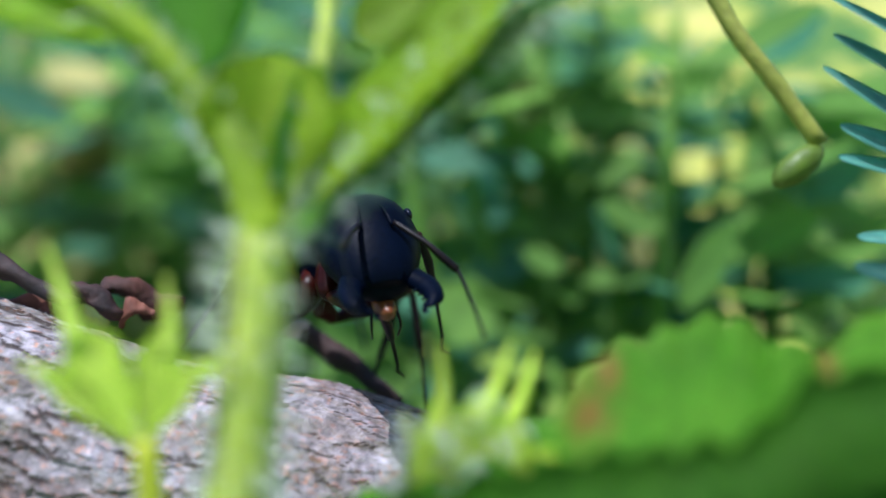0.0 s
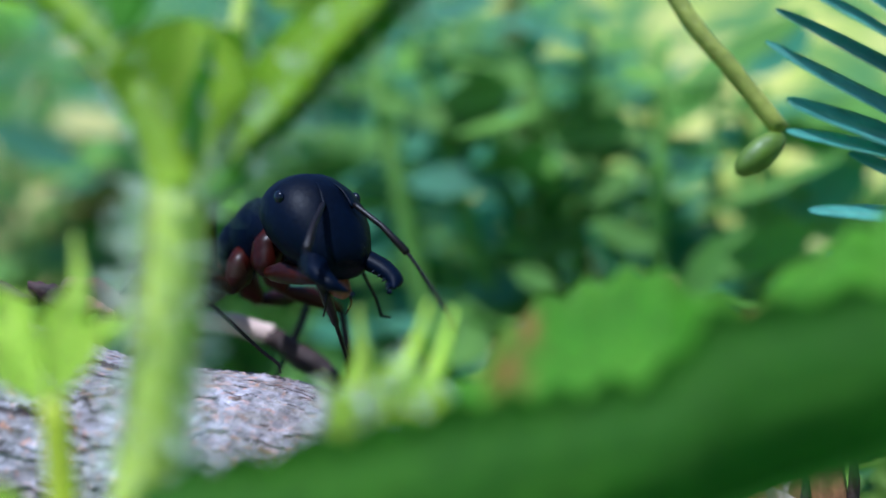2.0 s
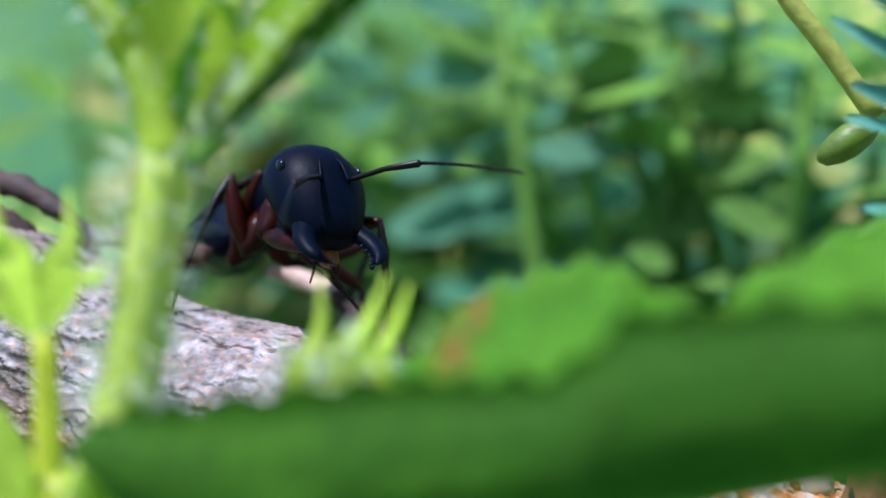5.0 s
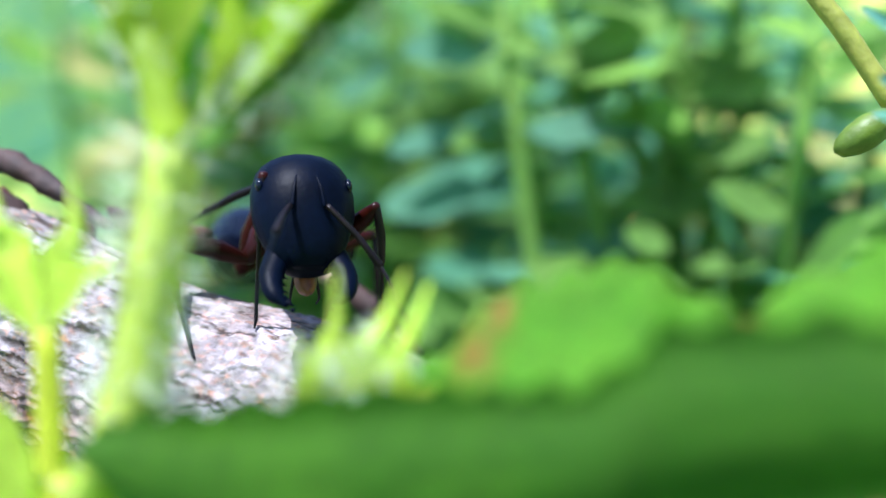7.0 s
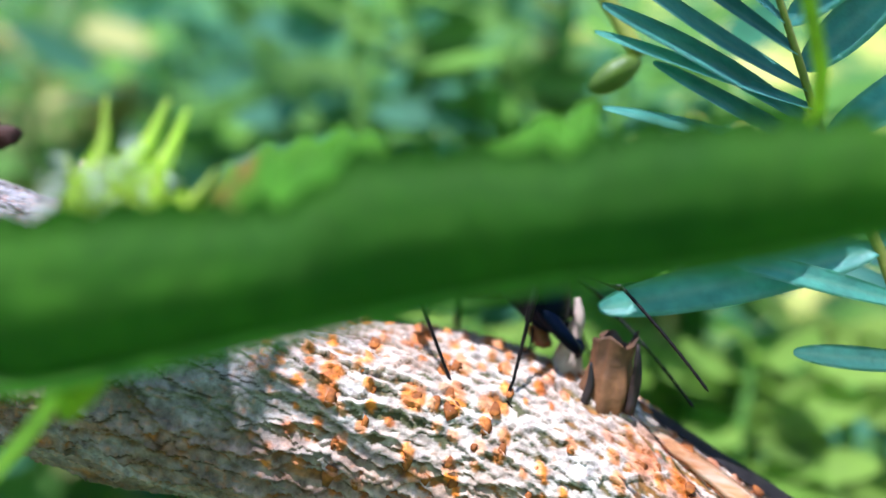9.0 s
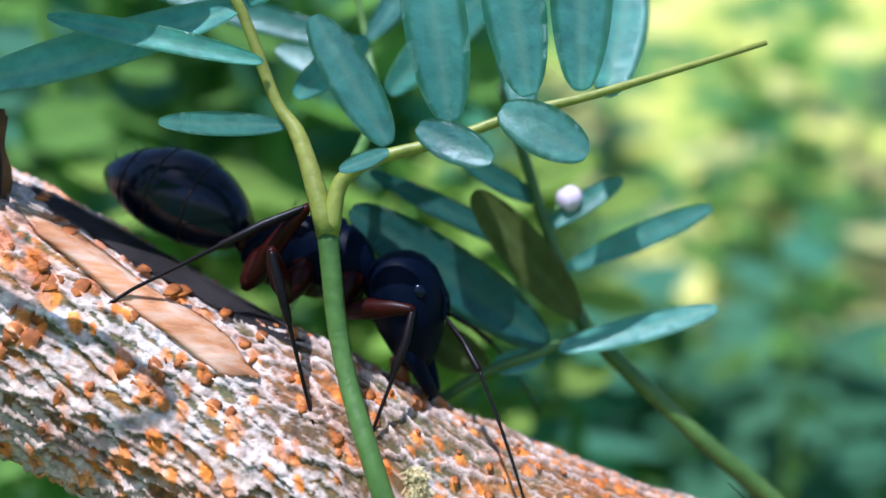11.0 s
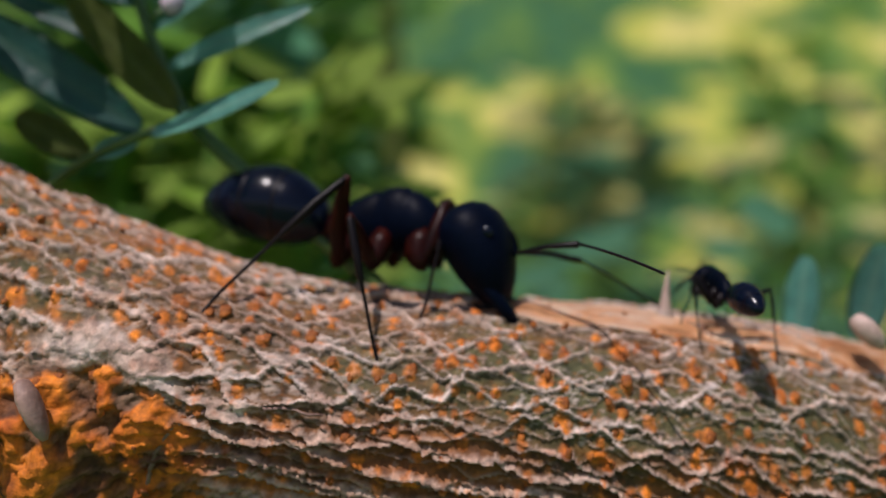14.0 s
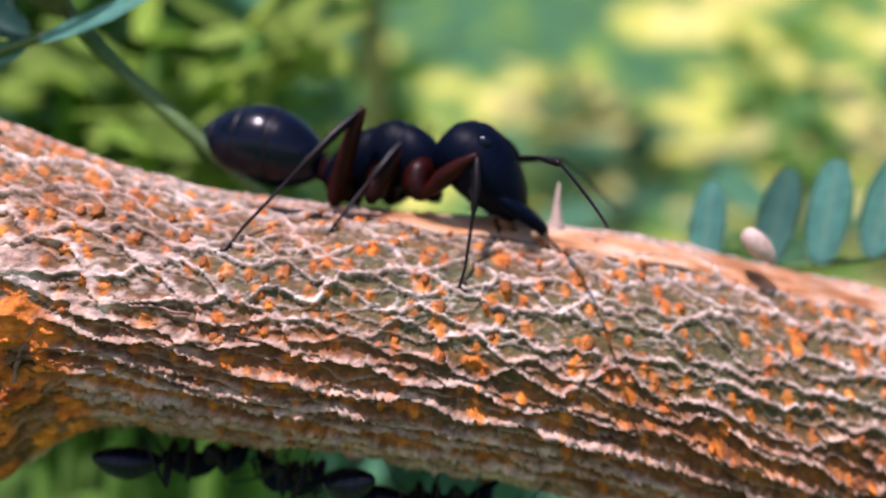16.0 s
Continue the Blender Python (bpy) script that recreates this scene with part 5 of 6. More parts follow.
rough_stick("side_twig", [(-2.2, -0.34, 0.52), (-1.60, -0.36, 0.40), (-1.38, -0.36, 0.30), (-1.14, -0.36, 0.20)], [0.07, 0.085, 0.09, 0.03], DEBRIS, twig, 0.05, 2, "crumbling reddish brown bark")
chip = thing("bark_chip", (0, 0, 0), "loose reddish brown bark chip on the branch", "bark chip", "debris on the branch")
rough_stick("chip", [(-0.98, -0.16, 0.30), (-0.82, -0.14, 0.30), (-0.62, -0.14, 0.22)], [0.03, 0.06, 0.03], DEBRIS, chip, 0.05, 3)
for k, (x, y, z, length, thick) in enumerate(((-1.14, -0.24, 0.24, 0.20, 0.045), (-0.86, -0.26, 0.27, 0.16, 0.05), (-0.74, -0.22, 0.22, 0.14, 0.035), (-1.42, -0.30, 0.26, 0.24, 0.05), (-1.32, -0.34, 0.18, 0.14, 0.04))):
    chip = thing("bark_chip", (0, 0, 0), "ragged reddish brown bark chip on the branch", "bark chip", "debris on the branch")
    a = k * 1.9
    rough_stick("chip", [(x - length / 2, y, z + 0.04 * math.sin(a)), (x, y + 0.02 * math.cos(a), z + 0.02), (x + length / 2, y, z - 0.04 * math.sin(a) - 0.03)], [thick * 0.5, thick, thick * 0.4], CHIPWOOD if k % 2 == 0 else DEBRIS, chip, 0.035, 8 + k)
stick = thing("broken_stick", (0, 0, 0), "broken stick with a pale peeled end on the branch", "twig")
rough_stick("wood", [(-0.56, 0.28, 0.19), (-0.46, 0.29, 0.17), (-0.36, 0.29, 0.14), (-0.22, 0.30, 0.08)], [0.03, 0.042, 0.048, 0.045], PALEWOOD, stick, 0.015, 6, "pale peeled wood")
rough_stick("bark", [(-0.24, 0.30, 0.09), (-0.12, 0.30, 0.00), (0.02, 0.29, -0.10), (0.16, 0.27, -0.24)], [0.046, 0.05, 0.042, 0.03], DRYWOOD, stick, 0.015, 7)

# fuzzy tuft on the bark
tuft = thing("fuzzy_tuft", (0, 0, 0), "tuft of pale yellowish fuzz on the bark", "tuft")
rnd = random.Random(11)
bm = bmesh.new()
for _ in range(380):
    p = Vector((3.40 + rnd.uniform(-0.03, 0.03), -0.38 + rnd.uniform(-0.02, 0.02), -1.65 + rnd.uniform(-0.09, 0.09)))
    d = Vector((rnd.uniform(-0.6, 0.8), -1, rnd.uniform(-0.5, 0.7))).normalized()
    tube(bm, [p, p + d * rnd.uniform(0.03, 0.065)], [0.005, 0.002], 3)
part("fuzz", bm, FUZZ, tuft)

# ---- background plants ----
def leaf_cloud(name, at, height, spread, count, size, mat, label, seed, slender=0.42, lowest=0.12):
    root = thing(name, (0, 0, 0), label, "plant", "weeds behind the branch")
    rnd = random.Random(seed)
    x, y = at
    g = ground_height(x, y) - LIFT
    lean = rnd.uniform(-0.15, 0.15) * height
    stalk_part("stem", [(x, y, g - 0.5), (x + lean * 0.4, y, g + height * 0.5), (x + lean, y, g + height * 0.95)], [0.016 * height, 0.009 * height, 0.003 * height], FAR_GREEN, root, "", 7)
    bm = bmesh.new()
    for _ in range(count):
        h = height * rnd.uniform(lowest, 1.0)
        th = rnd.uniform(0, 2 * math.pi)
        r = spread * rnd.uniform(0.15, 1.0) * (1.1 - 0.5 * h / height)
        b = Vector((x + lean * h / height, y, g + h * 0.96))
        d = Vector((math.cos(th), math.sin(th), rnd.uniform(-0.2, 0.5))).normalized()
        s = size * rnd.uniform(0.6, 1.3)
        p = b + d * r
        blade(bm, p, p + (d + Vector((0, 0, rnd.uniform(-0.5, 0.2)))).normalized() * s, s * slender * rnd.uniform(0.8, 1.2), (rnd.uniform(-.6, .6), rnd.uniform(-1.3, -.3), .8), 0, 0.05, 0.15, 0.6, 4)
        tube(bm, [b, p], [0.03, 0.02], 4)
    part("foliage", bm, mat, root)
    return root


rnd = random.Random(21)
FAR_DARK = leafy("far_deep_green_foliage", (0.035, 0.13, 0.07), (0.08, 0.22, 0.11), (0.1, 0.2, 0.05), 40, 0.85, 0.45)
GREENS = [(FAR_GREEN, "leafy green weed growing behind the branch"), (FAR_DARK, "deep green weed growing behind the branch"), (FAR_TEAL, "blue-green weed growing behind the branch")]
DRY = (FAR_YELLOW, "dry yellow weed growing behind the branch")
# a thicket behind the old end of the branch
for k in range(30):
    far = 17 + 13 * ((k * 0.382) % 1)
    az = radians(-34 + 31 * (k + rnd.random()) / 30)
    x, y = 0.7 + math.sin(az) * far, -3.1 + math.cos(az) * far
    top = math.tan(radians(rnd.uniform(10, 24) if az > -0.30 else rnd.uniform(12, 27))) * far
    mat, label = DRY if k in (1, 4, 8) else GREENS[(k + k // 7) % 2 * 2]
    leaf_cloud("weed", (x, y), LIFT + top, rnd.uniform(1.8, 3.0), 42, rnd.uniform(1.4, 2.2), mat, label, 100 + k, 0.6, 0.42)
# saplings close behind the branch, beside the thicket
for k in range(13):
    far = 7.0 + 1.8 * ((k * 0.618) % 1)
    az = radians(1 + 15 * (k + 0.5 * rnd.random()) / 13)
    x, y = 0.7 + math.sin(az) * far, -3.1 + math.cos(az) * far
    leaf_cloud("weed", (x, y), LIFT + math.tan(radians(rnd.uniform(19, 26))) * far, rnd.uniform(0.6, 0.85), 36, rnd.uniform(0.75, 1.05), GREENS[k % 2 * 2][0], GREENS[k % 2 * 2][1], 500 + k, 0.62, 0.5)
# a slim dark plant close behind the branch's middle
leaf_cloud("weed", (5.5, 3.5), LIFT - 0.75, 0.22, 40, 0.42, FAR_TEAL, "slim blue-green weed close behind the branch", 620, 0.5, 0.75)
# low weeds behind the branch's middle, sunlight put into their paler leaf colour
FAR_LIME = leafy("sunlit_yellow_green_foliage", (0.24, 0.40, 0.05), (0.42, 0.54, 0.09), (0.3, 0.4, 0.1), 40, 0.85, 0.6)
for k in range(10):
    far = 6.4 + 2.0 * ((k * 0.618) % 1)
    az = radians(-33 + 20 * (k + 0.6 * rnd.random()) / 10)
    x, y = 5.4 + math.sin(az) * far, -3.1 + math.cos(az) * far
    leaf_cloud("weed", (x, y), LIFT - 1.9 + math.tan(radians(rnd.uniform(11, 16))) * far, rnd.uniform(0.5, 0.7), 34, rnd.uniform(0.5, 0.75), FAR_LIME if k % 3 else FAR_GREEN, "sunlit yellow-green weed behind the branch", 700 + k, 0.6, 0.82)
# a few tall plants further off
for k, (x, y, top) in enumerate(((19, 33, 12), (24, 37, 9))):
    leaf_cloud("weed", (x, y), LIFT + math.tan(radians(top)) * (y + 3) - ground_height(x, y), rnd.uniform(2.2, 3.2), 60, rnd.uniform(2.0, 2.8), GREENS[k % 2][0], GREENS[k % 2][1], 400 + k, 0.5, 0.4)
# low shrubs beside the branch's middle
for k in range(14):
    y = 9 + 5 * ((k * 0.618) % 1)
    leaf_cloud("weed", (2.4 + 0.66 * k, y), LIFT - (rnd.uniform(0.9, 2.4) if k < 6 else rnd.uniform(1.9, 3.2)), rnd.uniform(1.3, 2.0), 44, rnd.uniform(1.1, 1.7), GREENS[k % 3][0], GREENS[k % 3][1], 300 + k, 0.5, 0.4)
# low green growth and taller dry and blue-green plants further off
for k in range(60):
    y = 16 + 60 * (k / 60) ** 1.1
    x = 3 + rnd.uniform(-0.75, 0.75) * (y + 6)
    tall = k % 6 == 1
    mat, label = (DRY, GREENS[1])[k // 6 % 2] if tall else (GREENS[0], GREENS[1], GREENS[0])[k % 3]
    h = LIFT + (y + 3) * (rnd.uniform(0.08, 0.20) if tall else rnd.uniform(-0.14, -0.03)) - 2.0 - ground_height(x, y)
    if h < 3:
        continue
    leaf_cloud("weed", (x, y), h, (0.8 if tall else 1.0) * (rnd.uniform(1.6, 2.8) + y * 0.05), 44, rnd.uniform(1.6, 2.6) + y * 0.04, mat, label, 200 + k)
dark_stalk = thing("weed", (0, 0, 0), "tall dark stalk standing behind the branch", "plant", "weeds behind the branch")
stalk_part("stem", [(2.2, 20, -14), (2.3, 20, 0), (2.0, 20, 9), (2.4, 20, 18)], [0.5, 0.42, 0.36, 0.25], LEAFLET_OLIVE, dark_stalk, "", 8)
for k in range(7):
    leaf_part("leaf", dark_stalk, FAR_GREEN, "", base=(2.2, 20, 2 + k * 2), tip=(2.2 + (-1) ** k * (3.0 + 0.3 * k), 19.5, 3.5 + k * 2), width=1.5, face=(0, -0.4, 1), seed=k)

build_lenticels(branch)

# ---- how things move ----
# big ant: seconds, place of the thorax, heading, pitch, head down, head turn, gaster lift
BIG = [
    (0.0, -0.05, -0.1, 0.39, -48, 10, 32, -21, 0), (0.5, -0.095, -0.11, 0.42, -48, 8, 35, -25, -2), (1.0, -0.185, -0.11, 0.45, -41, 8, 36, -19, -3), (1.5, -0.15, -0.1, 0.45, -33, 8, 41, -10, -4), (2.0, -0.15, -0.11, 0.47, -37, 6, 37, -13, -4),
    (2.5, -0.1, -0.1, 0.46, -30, 11, 26, -4, -4), (3.0, -0.08, -0.1, 0.47, -53, 10, 48, -12, -4), (3.5, -0.2, -0.1, 0.48, -48, 12, 52, -9, -3), (4.0, -0.21, -0.12, 0.44, -46, 16, 53, -8, -4), (4.5, -0.32, -0.09, 0.49, -39, 7, 28, 4, -4),
    (5.6, -0.32, -0.12, 0.41, -45, 10, 50, 0, -4), (7.0, -0.29, -0.13, 0.36, -49, 12, 57, -9, -2), (7.5, -0.29, -0.12, 0.32, -47, 12, 54, -8, -3), (7.8, -0.16, -0.03, 0.24, -36, 2, 42, -17, -2), (8.0, -0.04, -0.02, 0.215, -20, 1, 43, -7, 3), (8.3, 0.28, -0.05, 0.15, -16, -4, 35, -4, 5),
    (8.5, 0.45, -0.1, 0.06, -12, -8, 40, 0, 2), (9.0, 1.16, 0.06, -0.1, -10, -2, 40, 0, 4), (9.5, 1.62, 0.13, -0.1, -26, 12, 58, 2, 9), (10.0, 2.08, 0.14, -0.3, -22, -10, 54, 3, 0), (10.2, 2.33, 0.16, -0.55, -8, -24, 43, 12, 3),
    (11.2, 3.2, 0.05, -0.95, -8, -20, 42, 0, 3), (12.3, 4.0, 0.04, -1.25, -12, -8, 44, 0, 3), (12.5, 4.07, 0.06, -1.28, -11, -5, 47, -1, 2), (13.0, 4.4, 0.11, -1.45, -11, -6, 45, 2, 3), (13.5, 4.68, 0.21, -1.57, -9, 0, 40, -5, 4),
    (14.0, 5.01, 0.22, -1.66, -12, -10, 42, 4, 0), (14.5, 5.1, 0.17, -1.74, -21, -12, 46, -12, 4), (15.0, 5.15, 0.03, -1.82, -43, -25, 55, -10, -3), (15.2, 5.15, 0.05, -1.82, -36, -24, 44, -6, -3), (15.5, 5.19, 0.08, -1.81, -24, -20, 33, 2, -3),
    (16.0, 5.45, 0.25, -1.77, -10, -4, 31, 1, 7),
]
# where the big ant's feet stand: seconds, place along the branch, degrees round it, height over the bark
FEET = {
    ("hind", -1): [(7.5, -0.60, 60, 0.015), (8.0, -0.46, 86, 0.03), (9.5, 1.23, 40, 0.015), (12.5, 3.30, 39, 0.015), (13.0, 3.73, 38, 0.015), (13.5, 3.74, 36, 0.015), (14.0, 4.27, 35, 0.015), (14.5, 4.26, 36, 0.015), (15.0, 4.26, 36, 0.015), (15.5, 4.26, 36, 0.015), (16.0, 4.83, 34, 0.015)],
    ("hind", 1): [(9.5, 0.90, 97, 0.015), (12.5, 2.99, 98, 0.015), (13.0, 3.40, 82, 0.015), (13.5, 4.18, 70, 0.015), (14.5, 4.62, 96, 0.015), (15.0, 4.66, 98, 0.015), (15.5, 4.66, 98, 0.015)],
    ("middle", -1): [(2.0, -0.06, 90, 0.02), (4.0, -0.25, 90, 0.02), (7.0, -0.32, 24, 0.015), (7.5, -0.32, 23, 0.015), (8.0, -0.31, 22, 0.015), (9.5, 1.42, 38, 0.015), (12.5, 3.83, 37, 0.015), (13.0, 4.46, 32, 0.015), (13.5, 4.49, 36, 0.015), (14.0, 4.97, 25, 0.015), (14.5, 4.99, 26, 0.015), (15.0, 5.00, 22, 0.015), (15.5, 5.00, 22, 0.015), (16.0, 5.19, 45, 0.015)],
    ("middle", 1): [(13.0, 4.24, 88, 0.015), (14.0, 4.75, 95, 0.015), (15.0, 4.95, 95, 0.015), (16.0, 5.10, 96, 0.015)],
    ("front", -1): [(0.0, 0.23, 99, 0.11), (1.0, 0.15, 98, 0.09), (2.0, 0.20, 98, 0.08), (3.0, 0.23, 98, 0.06), (4.0, 0.18, 98, 0.09), (4.5, 0.15, 100, 0.08), (9.5, 1.93, 94, 0.02), (10.0, 2.32, 73, 0.015), (12.5, 4.52, 60, 0.015), (13.0, 4.67, 64, 0.015), (13.5, 5.13, 50, 0.015), (14.0, 5.14, 53, 0.015), (14.5, 5.15, 54, 0.015), (15.0, 5.19, 20, 0.015), (15.5, 5.20, 19, 0.015), (16.0, 5.76, 26, 0.015)],
    ("front", 1): [(0.0, 0.41, 97, 0.26), (1.0, 0.29, 96, 0.23), (2.0, 0.34, 96, 0.36), (3.0, 0.25, 100, 0.12), (4.0, 0.27, 97, 0.34), (4.5, 0.42, 97, 0.58), (7.0, 0.15, 100, 0.03), (7.5, 0.16, 94, 0.02), (12.5, 4.30, 80, 0.015), (13.5, 4.90, 84, 0.015), (14.5, 5.57, 52, 0.015), (15.0, 5.63, 50, 0.015), (16.0, 5.90, 80, 0.015)],
}
# small ant: the same
SMALL = [
    (0.0, 4.62, -0.30, -1.97, 75, 50, 30, 0, 0), (12.3, 4.62, -0.38, -1.97, 70, 55, 20, 0, 0), (12.5, 4.62, -0.38, -1.98, 72, 55, 20, 0, 0), (12.8, 4.66, -0.44, -2.10, 50, 35, 20, 0, 0), (13.0, 4.83, -0.46, -2.17, 8, 8, 25, 0, 0), (13.3, 5.37, -0.38, -2.30, 4, 0, 25, 0, 0),
    (13.5, 5.87, -0.26, -2.31, 8, 10, 25, 0, 0), (13.6, 6.14, -0.16, -2.20, 20, 20, 25, 0, 0), (13.8, 6.36, 0.05, -2.02, 60, 25, 30, 0, 0), (14.0, 6.33, 0.22, -1.95, 100, 10, 30, 0, 0), (14.3, 6.16, 0.40, -1.90, 150, 0, 35, 0, 0),
    (14.5, 6.07, 0.45, -1.83, 168, 0, 40, 0, 0), (15.0, 5.88, 0.52, -1.82, 176, 2, 40, 0, 0), (15.2, 5.64, 0.62, -1.86, 190, -20, 40, 0, 10), (15.5, 5.52, 0.80, -2.15, 230, -50, 30, 0, 0), (16.0, 5.55, 0.85, -2.55, 265, -80, 30, 0, 0),
]


def state(rows, t):
    ts = [r[0] for r in rows]
    return [float(np.interp(t, ts, [r[k] for r in rows])) for k in range(1, 9)]


def body_pose(rows, t):
    vals = np.mean([state(rows, min(16, max(0, t + d))) for d in (-0.06, 0, 0.06)], 0)
    x, y, z, yaw, pitch, hp, hy, gp = (float(v) for v in vals)
    return pose(x, y, z, 0, -pitch, yaw), yaw, hp, hy, gp


NEUTRAL = {"front": (0.37, 0.29), "middle": (-0.02, 0.42), "hind": (-0.56, 0.44)}


def foot_on_bark(rows, t, tag, sd, s, side_hang=False):
    m, yaw, *_ = body_pose(rows, t)
    u, v = NEUTRAL[tag]
    p = m @ Vector((u * s, sd * v * s, -0.30 * s))
    if side_hang:
        return on_branch(p, 0.012)
    c, h = branch_axis(p.x)
    w = branch_girth(p.x)
    q = max(-0.99, min(0.5 if p.x < 0.6 else 0.80, (c.y - p.y) / w))
    return branch_point(p.x, math.acos(q), 0.015)


def footfalls(rows, tag, sd, s, beat, side_hang, known=()):
    """Where the foot stands and swings, time by time: at its known places, and between them in step with the body."""
    phase = 0.0 if (tag in ("front", "hind")) == (sd > 0) else beat / 2
    marks = []
    t = -beat + phase
    last = None
    known = [(q, branch_point(x, radians(a), up)) for q, x, a, up in known]
    while t < 16.6:
        if any(abs(t - q) < 0.45 for q, _ in known):
            t += beat
            continue
        f = foot_on_bark(rows, min(16, max(0, t + beat * 0.5)), tag, sd, s, side_hang)
        if last is not None and (f - last).length < 0.13 * s:
            f = last
        marks.append((t, f))
        last = f
        t += beat
    return sorted(marks + known, key=lambda m: m[0])


def foot_at(marks, t, s, beat):
    k = max(i for i, (tp, _) in enumerate(marks) if tp <= t or i == 0)
    f = marks[k][1]
    if k + 1 < len(marks):
        swing = beat * 0.35
        left = marks[k + 1][0] - t
        if left < swing:
            u = 1 - left / swing
            g = marks[k + 1][1]
            if (g - f).length > 1e-4:
                u = u * u * (3 - 2 * u)
                return f.lerp(g, u) + Vector((0, -0.02, 0.10)) * s * math.sin(math.pi * u)
    return f


def aim(origin, way, up):
    """A pose whose x axis points along way."""
    x = way.normalized()
    y = up.cross(x)
    if y.length < 1e-4:
        y = Vector((0, 1, 0)).cross(x)
    y.normalize()
    z = x.cross(y)
    m = Matrix((x, y, z)).transposed().to_4x4()
    m.translation = origin
    return m


def metres(m):
    m = m.copy()
    m.translation = m.translation * CM
    return m


def leg_poses(leg, foot):
    """Thigh and shin poses, in the ant's space, that bring the foot to its place."""
    h, l1, l2, sd = leg["hip"], leg["l1"], leg["l2"], leg["sd"]
    d = foot - h
    n = min(max(d.length, abs(l1 - l2) + 0.02), (l1 + l2) * 0.995)
    d = d.normalized()
    a = math.acos(max(-1, min(1, (l1 * l1 + n * n - l2 * l2) / (2 * l1 * n))))
    pole = Vector({"front": (1.0, sd * 0.35, 0.08 + 0.3 * (sd > 0)), "middle": (0.0, sd * 0.9, 0.5 + 0.5 * (sd > 0)), "hind": (0.25, sd * 0.3, 1.0)}[leg["tag"]])
    b = (pole - d * pole.dot(d)).normalized()
    knee = h + (d * math.cos(a) + b * math.sin(a)) * l1
    thigh = aim(h, knee - h, b)
    shin = aim(knee, h + d * n - knee, b)
    return thigh, thigh.inverted() @ shin


# antenna gestures: seconds, then swing and rise of scape and funiculus for the two sides, in degrees
FEEL = [(0.0, 35, -47, -34, -29, 45, -25, 30, -45), (0.5, 50, -43, -20, -33, 45, -25, 35, -40), (1.0, 56, -41, -8, -37, 49, -21, 38, -35), (1.5, 55, -30, 5, -35, 49, -21, 38, -35), (2.0, 10, -50, -30, -32, 60, -42, 44, -20), (2.5, 50, -28, 5, -33, 40, -20, 30, -40),
        (3.0, 50, -28, 7, -30, 10, 66, 0, 32), (3.5, 40, -45, -20, -35, 40, -20, 30, -40), (4.0, 60, -27, 5, -38, 45, -25, 30, -45), (4.5, 25, 35, 10, 15, 70, -12, 35, -14), (4.7, 30, 10, 10, -5, 55, -20, 35, -20), (5.5, 45, -10, 20, -40, 35, -20, 25, -50), (7.0, 76, -52, -9, -34, 29, -33, 29, -46), (7.5, 24, -12, 6, -22, 30, -10, 30, -50),
        (8.0, 60, -18, -30, -25, 40, -10, 20, -45), (9.5, 19, -45, -20, -40, 30, -10, 20, -45), (10.0, 60, -24, 50, -43, 30, -30, 20, -50), (10.2, 40, -20, 40, -20, 35, -25, 10, -50), (12.3, 40, -10, 40, -30, 48, -15, 50, -30), (12.5, 40, -10, 40, -30, 48, -11, 57, -26), (13.0, 30, 0, 20, -30, 34, -7, 45, -29), (13.5, 80, 55, 60, 35, 10, -10, -20, -33),
        (14.0, 30, 0, 30, -20, 20, 16, 43, -6), (14.5, 55, 45, -10, 8, -10, 11, 44, -8), (15.0, 21, -36, -40, -10, 90, -60, 51, -26), (15.5, 30, 10, 10, -20, 25, 18, 28, -17), (16.0, 63, 5, 55, -19, 47, -7, 59, -30)]
# how far the big ant's mandibles are open, in degrees
GAPE = [(0.0, 14), (0.5, 14), (1.0, 4), (2.0, 13), (2.5, 20), (3.0, 6), (4.5, 14), (7.5, 10), (8.5, -6), (9.5, -16), (16.0, -16)]

def feel(t, k):
    ts = [r[0] for r in FEEL]
    return [float(np.interp(t, ts, [r[1 + k * 4 + j] for r in FEEL])) for j in range(4)]


def way(az, el):
    a, e = radians(az), radians(el)
    return Vector((math.cos(e) * math.cos(a), math.cos(e) * math.sin(a), math.sin(e)))


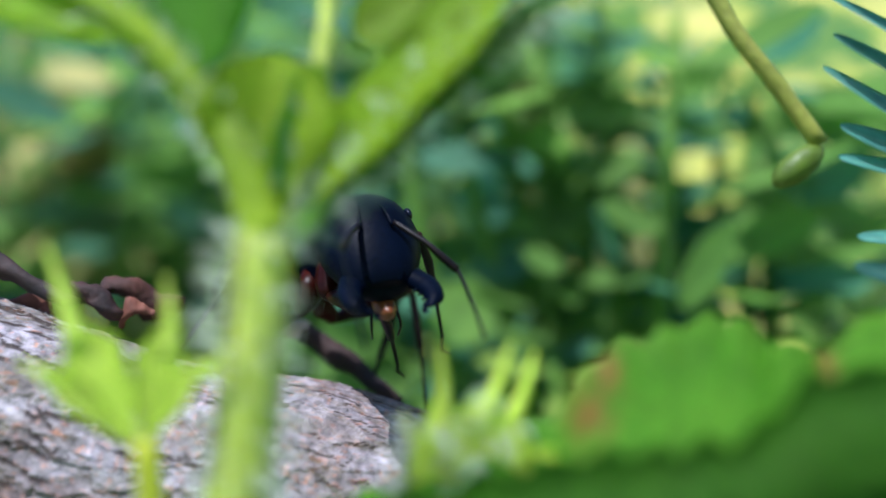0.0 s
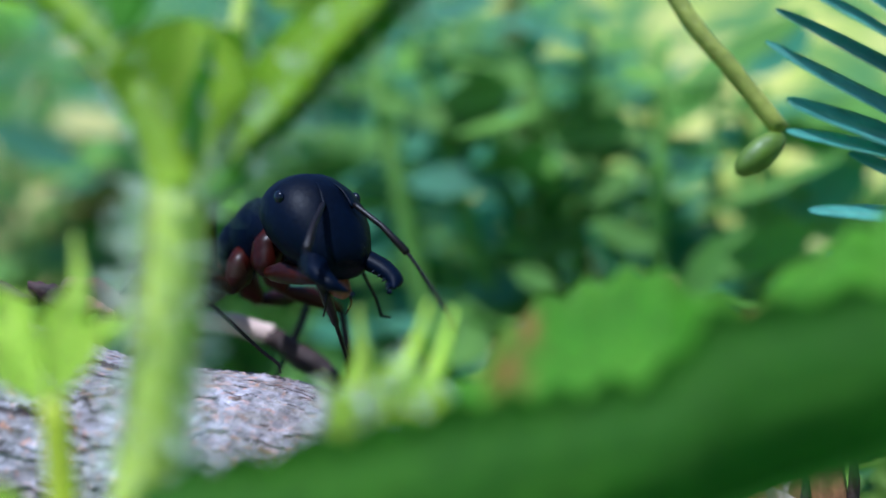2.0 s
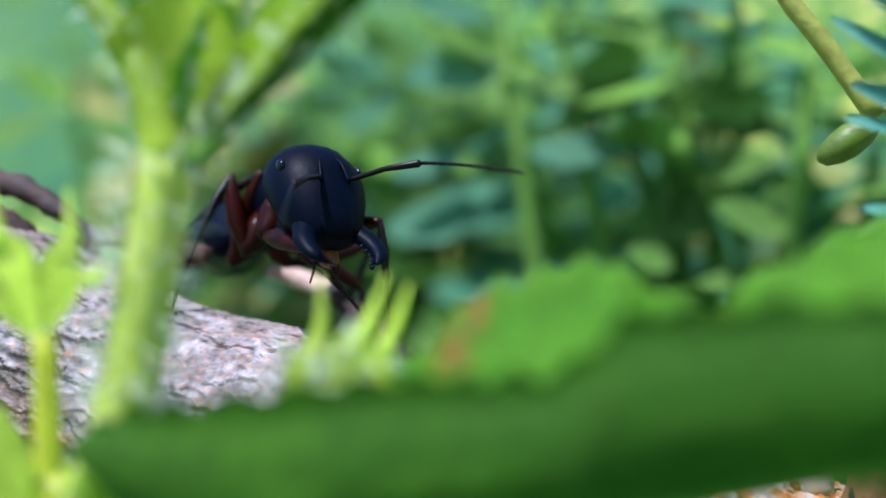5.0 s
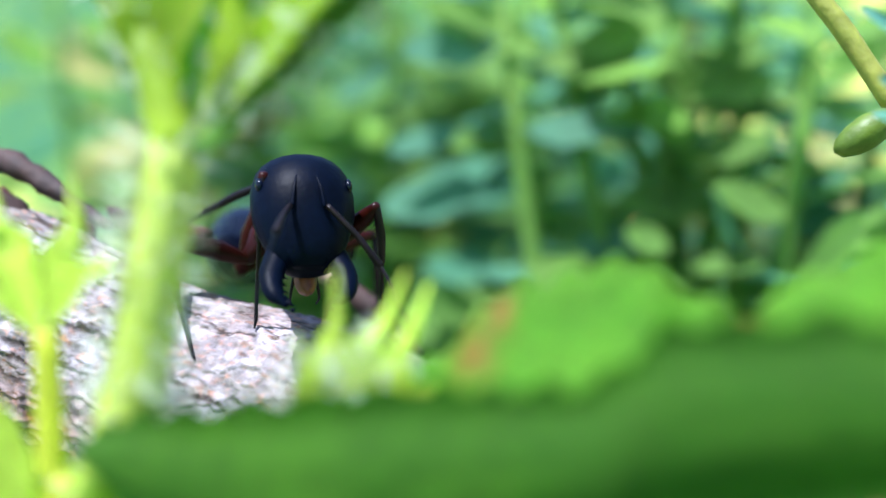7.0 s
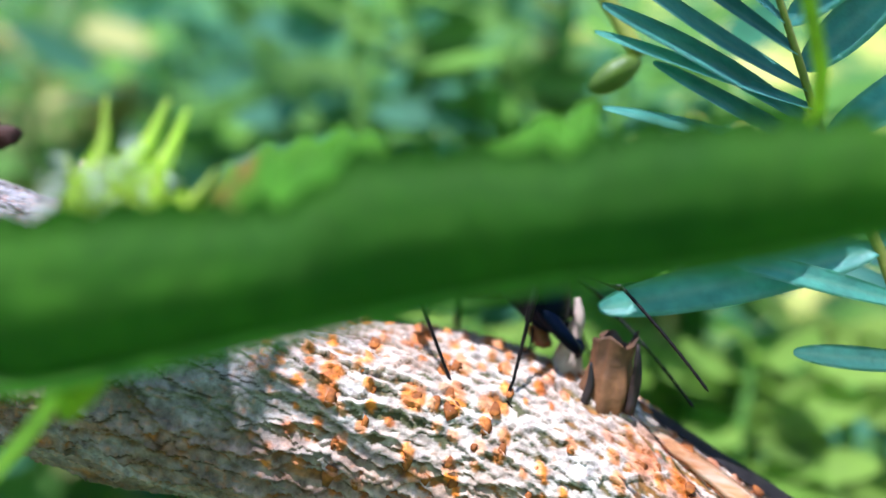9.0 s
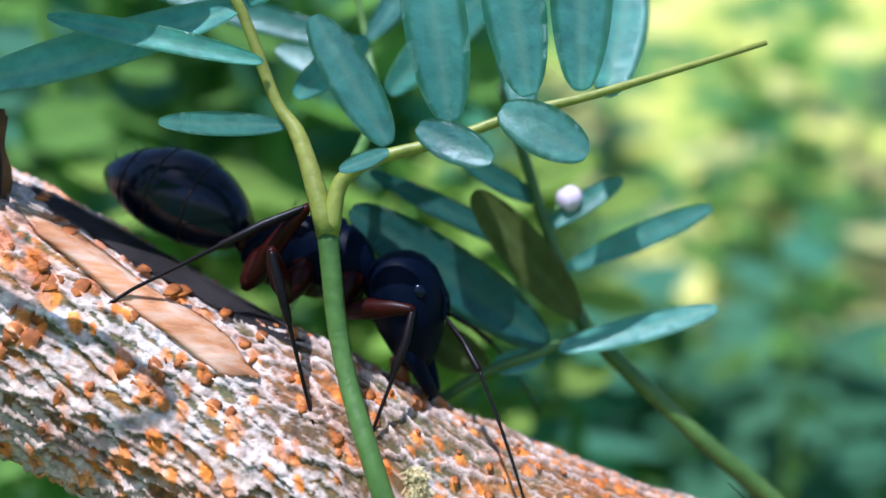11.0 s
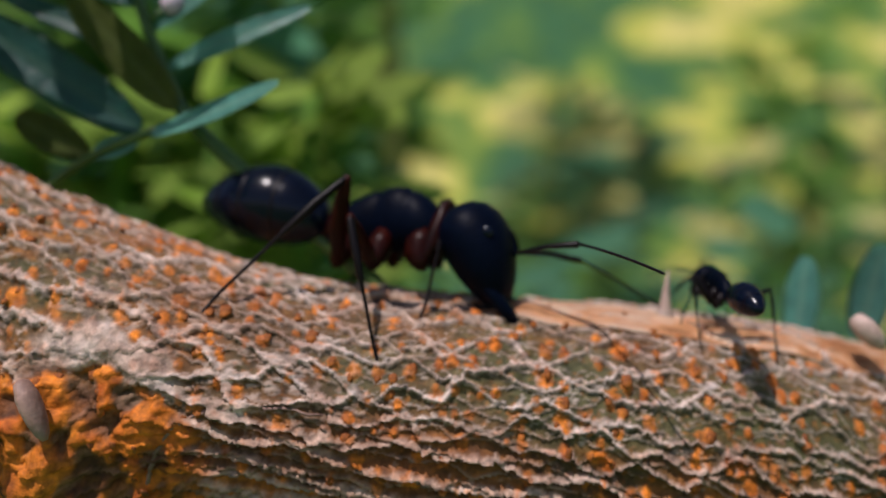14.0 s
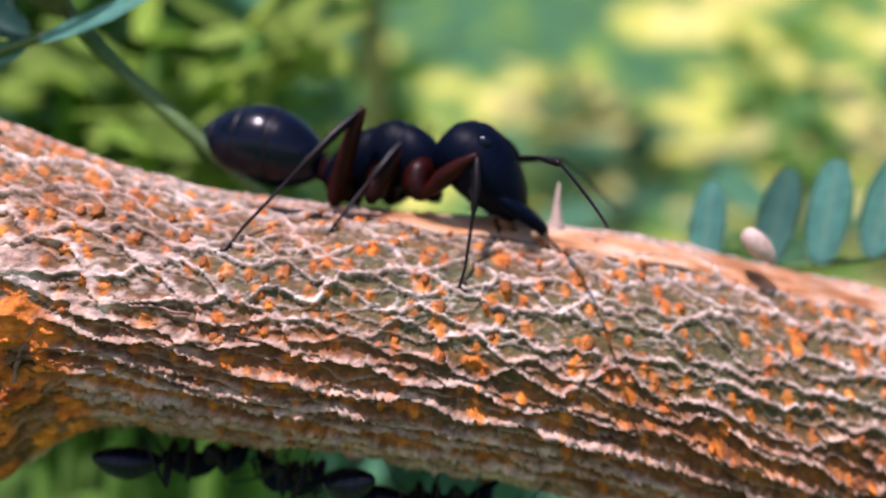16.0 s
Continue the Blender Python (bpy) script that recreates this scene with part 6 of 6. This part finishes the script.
def ant_rows(ant, rows, times, beat, side_hang=False):
    """Every moving part of an ant with its rows of poses."""
    s = ant["s"]
    out = {}

    def add(ob, t, m):
        out.setdefault(ob, []).append((t, metres(m)))

    falls = [footfalls(rows, g["tag"], g["sd"], s, beat, side_hang, () if side_hang else FEET[g["tag"], g["sd"]]) for g in ant["legs"]]
    for t in times:
        gape = -16.0 if side_hang else float(np.interp(t, [r[0] for r in GAPE], [r[1] for r in GAPE]))
        for jaw, sd, base in ant["jaws"]:
            add(jaw, t, Matrix.Translation(base) @ pose(0, 0, 0, 0, 0, sd * gape))
        m, yaw, hp, hy, gp = body_pose(rows, t)
        w = m.copy()
        w.translation = w.translation + UP
        add(ant["root"], t, w)
        head = Matrix.Translation(ant["neck"]) @ pose(0, 0, 0, 0, hp + 2 * math.sin(t * 5.1), hy + 2 * math.sin(t * 3.3))
        add(ant["head"], t, head)
        add(ant["gaster"], t, Matrix.Translation(ant["waist"]) @ pose(0, 0, 0, 0, gp + 1.2 * math.sin(t * 2.7), 0))
        inv = m.inverted()
        for g, marks in zip(ant["legs"], falls):
            a, b = leg_poses(g, inv @ foot_at(marks, t, s, beat))
            add(g["leg"], t, a)
            add(g["shin"], t, b)
        for k, g in enumerate(ant["antennae"]):
            az1, el1, az2, el2 = feel(t, k)
            az1 += 4 * math.sin(t * 7 + k)
            el2 += 5 * math.sin(t * 9 + 2 * k)
            sd = g["sd"]
            o = head @ g["base"]
            sc = aim(o, way(sd * az1, el1), Vector((0, 0, 1)))
            fu = aim(sc @ Vector((g["L"], 0, 0)), way(sd * az2, el2), Vector((0, 0.2 * sd, 1)))
            add(g["scape"], t, sc)
            add(g["fun"], t, sc.inverted() @ fu)
    return out


def still_ant(name, label, x, angle, heading):
    """A small ant that clings to the underside of the branch."""
    ant = build_ant(name, label, 0.46, 0.86, (0, 0, 0), True)
    p = branch_point(x, angle, 0.20)
    c, _ = branch_axis(x)
    out = (p - Vector((x, c.y, c.z))).normalized()
    fwd = Vector((math.cos(heading), math.sin(heading), 0))
    fwd = (fwd - out * fwd.dot(out)).normalized()
    m = Matrix((fwd, out.cross(fwd), out)).transposed().to_4x4()
    m.translation = p
    w = m.copy()
    w.translation = w.translation + UP
    ant["root"].matrix_basis = metres(w)
    s = ant["s"]
    inv = m.inverted()
    head = Matrix.Translation(ant["neck"]) @ pose(0, 0, 0, 0, 35, 0)
    ant["head"].matrix_basis = metres(head)
    ant["gaster"].matrix_basis = metres(Matrix.Translation(ant["waist"]) @ pose(0, 0, 0, 0, -8, 0))
    for g in ant["legs"]:
        u, v = NEUTRAL[g["tag"]]
        f = on_branch(m @ Vector((u * s, g["sd"] * v * s, -0.2 * s)), 0.01)
        a, b = leg_poses(g, inv @ f)
        g["leg"].matrix_basis, g["shin"].matrix_basis = metres(a), metres(b)
    for g in ant["antennae"]:
        sc = aim(head @ g["base"], way(g["sd"] * 40, 10), Vector((0, 0, 1)))
        fu = aim(sc @ Vector((g["L"], 0, 0)), way(g["sd"] * 20, -40), Vector((0, 0, 1)))
        g["scape"].matrix_basis, g["fun"].matrix_basis = metres(sc), metres(sc.inverted() @ fu)


still_ant("small_ant", "small black ant clinging under the branch", 4.62, radians(-88), 0.3)
still_ant("small_ant", "small black ant clinging under the branch", 5.05, radians(-84), 2.6)
still_ant("small_ant", "small black ant clinging under the branch", 5.62, radians(-80), 0.1)

LEAF_SWAY = [(0.0, 0, 0, 0), (8.5, 0, 0, 0), (8.75, 0, 0, -0.06), (9.0, 0, 0, -0.085), (9.15, 0, 0, -0.02), (9.4, 0, 0, 0), (10.0, 0.22, 0, 0.02), (10.2, 0.25, 0, 0.06), (12.0, 0, 0, 0), (16.0, 0, 0, 0)]


def motions():
    times = [k / 10 for k in range(161)]
    for ant, rows, beat in ((big_ant, BIG, 0.5), (small_ant, SMALL, 0.2)):
        for ob, keys in ant_rows(ant, rows, times, beat, ant is small_ant).items():
            walk(ob, keys)
    walk(big_leaf, [(t, pose(x * CM, y * CM, z * CM)) for t, x, y, z in LEAF_SWAY])


motions()
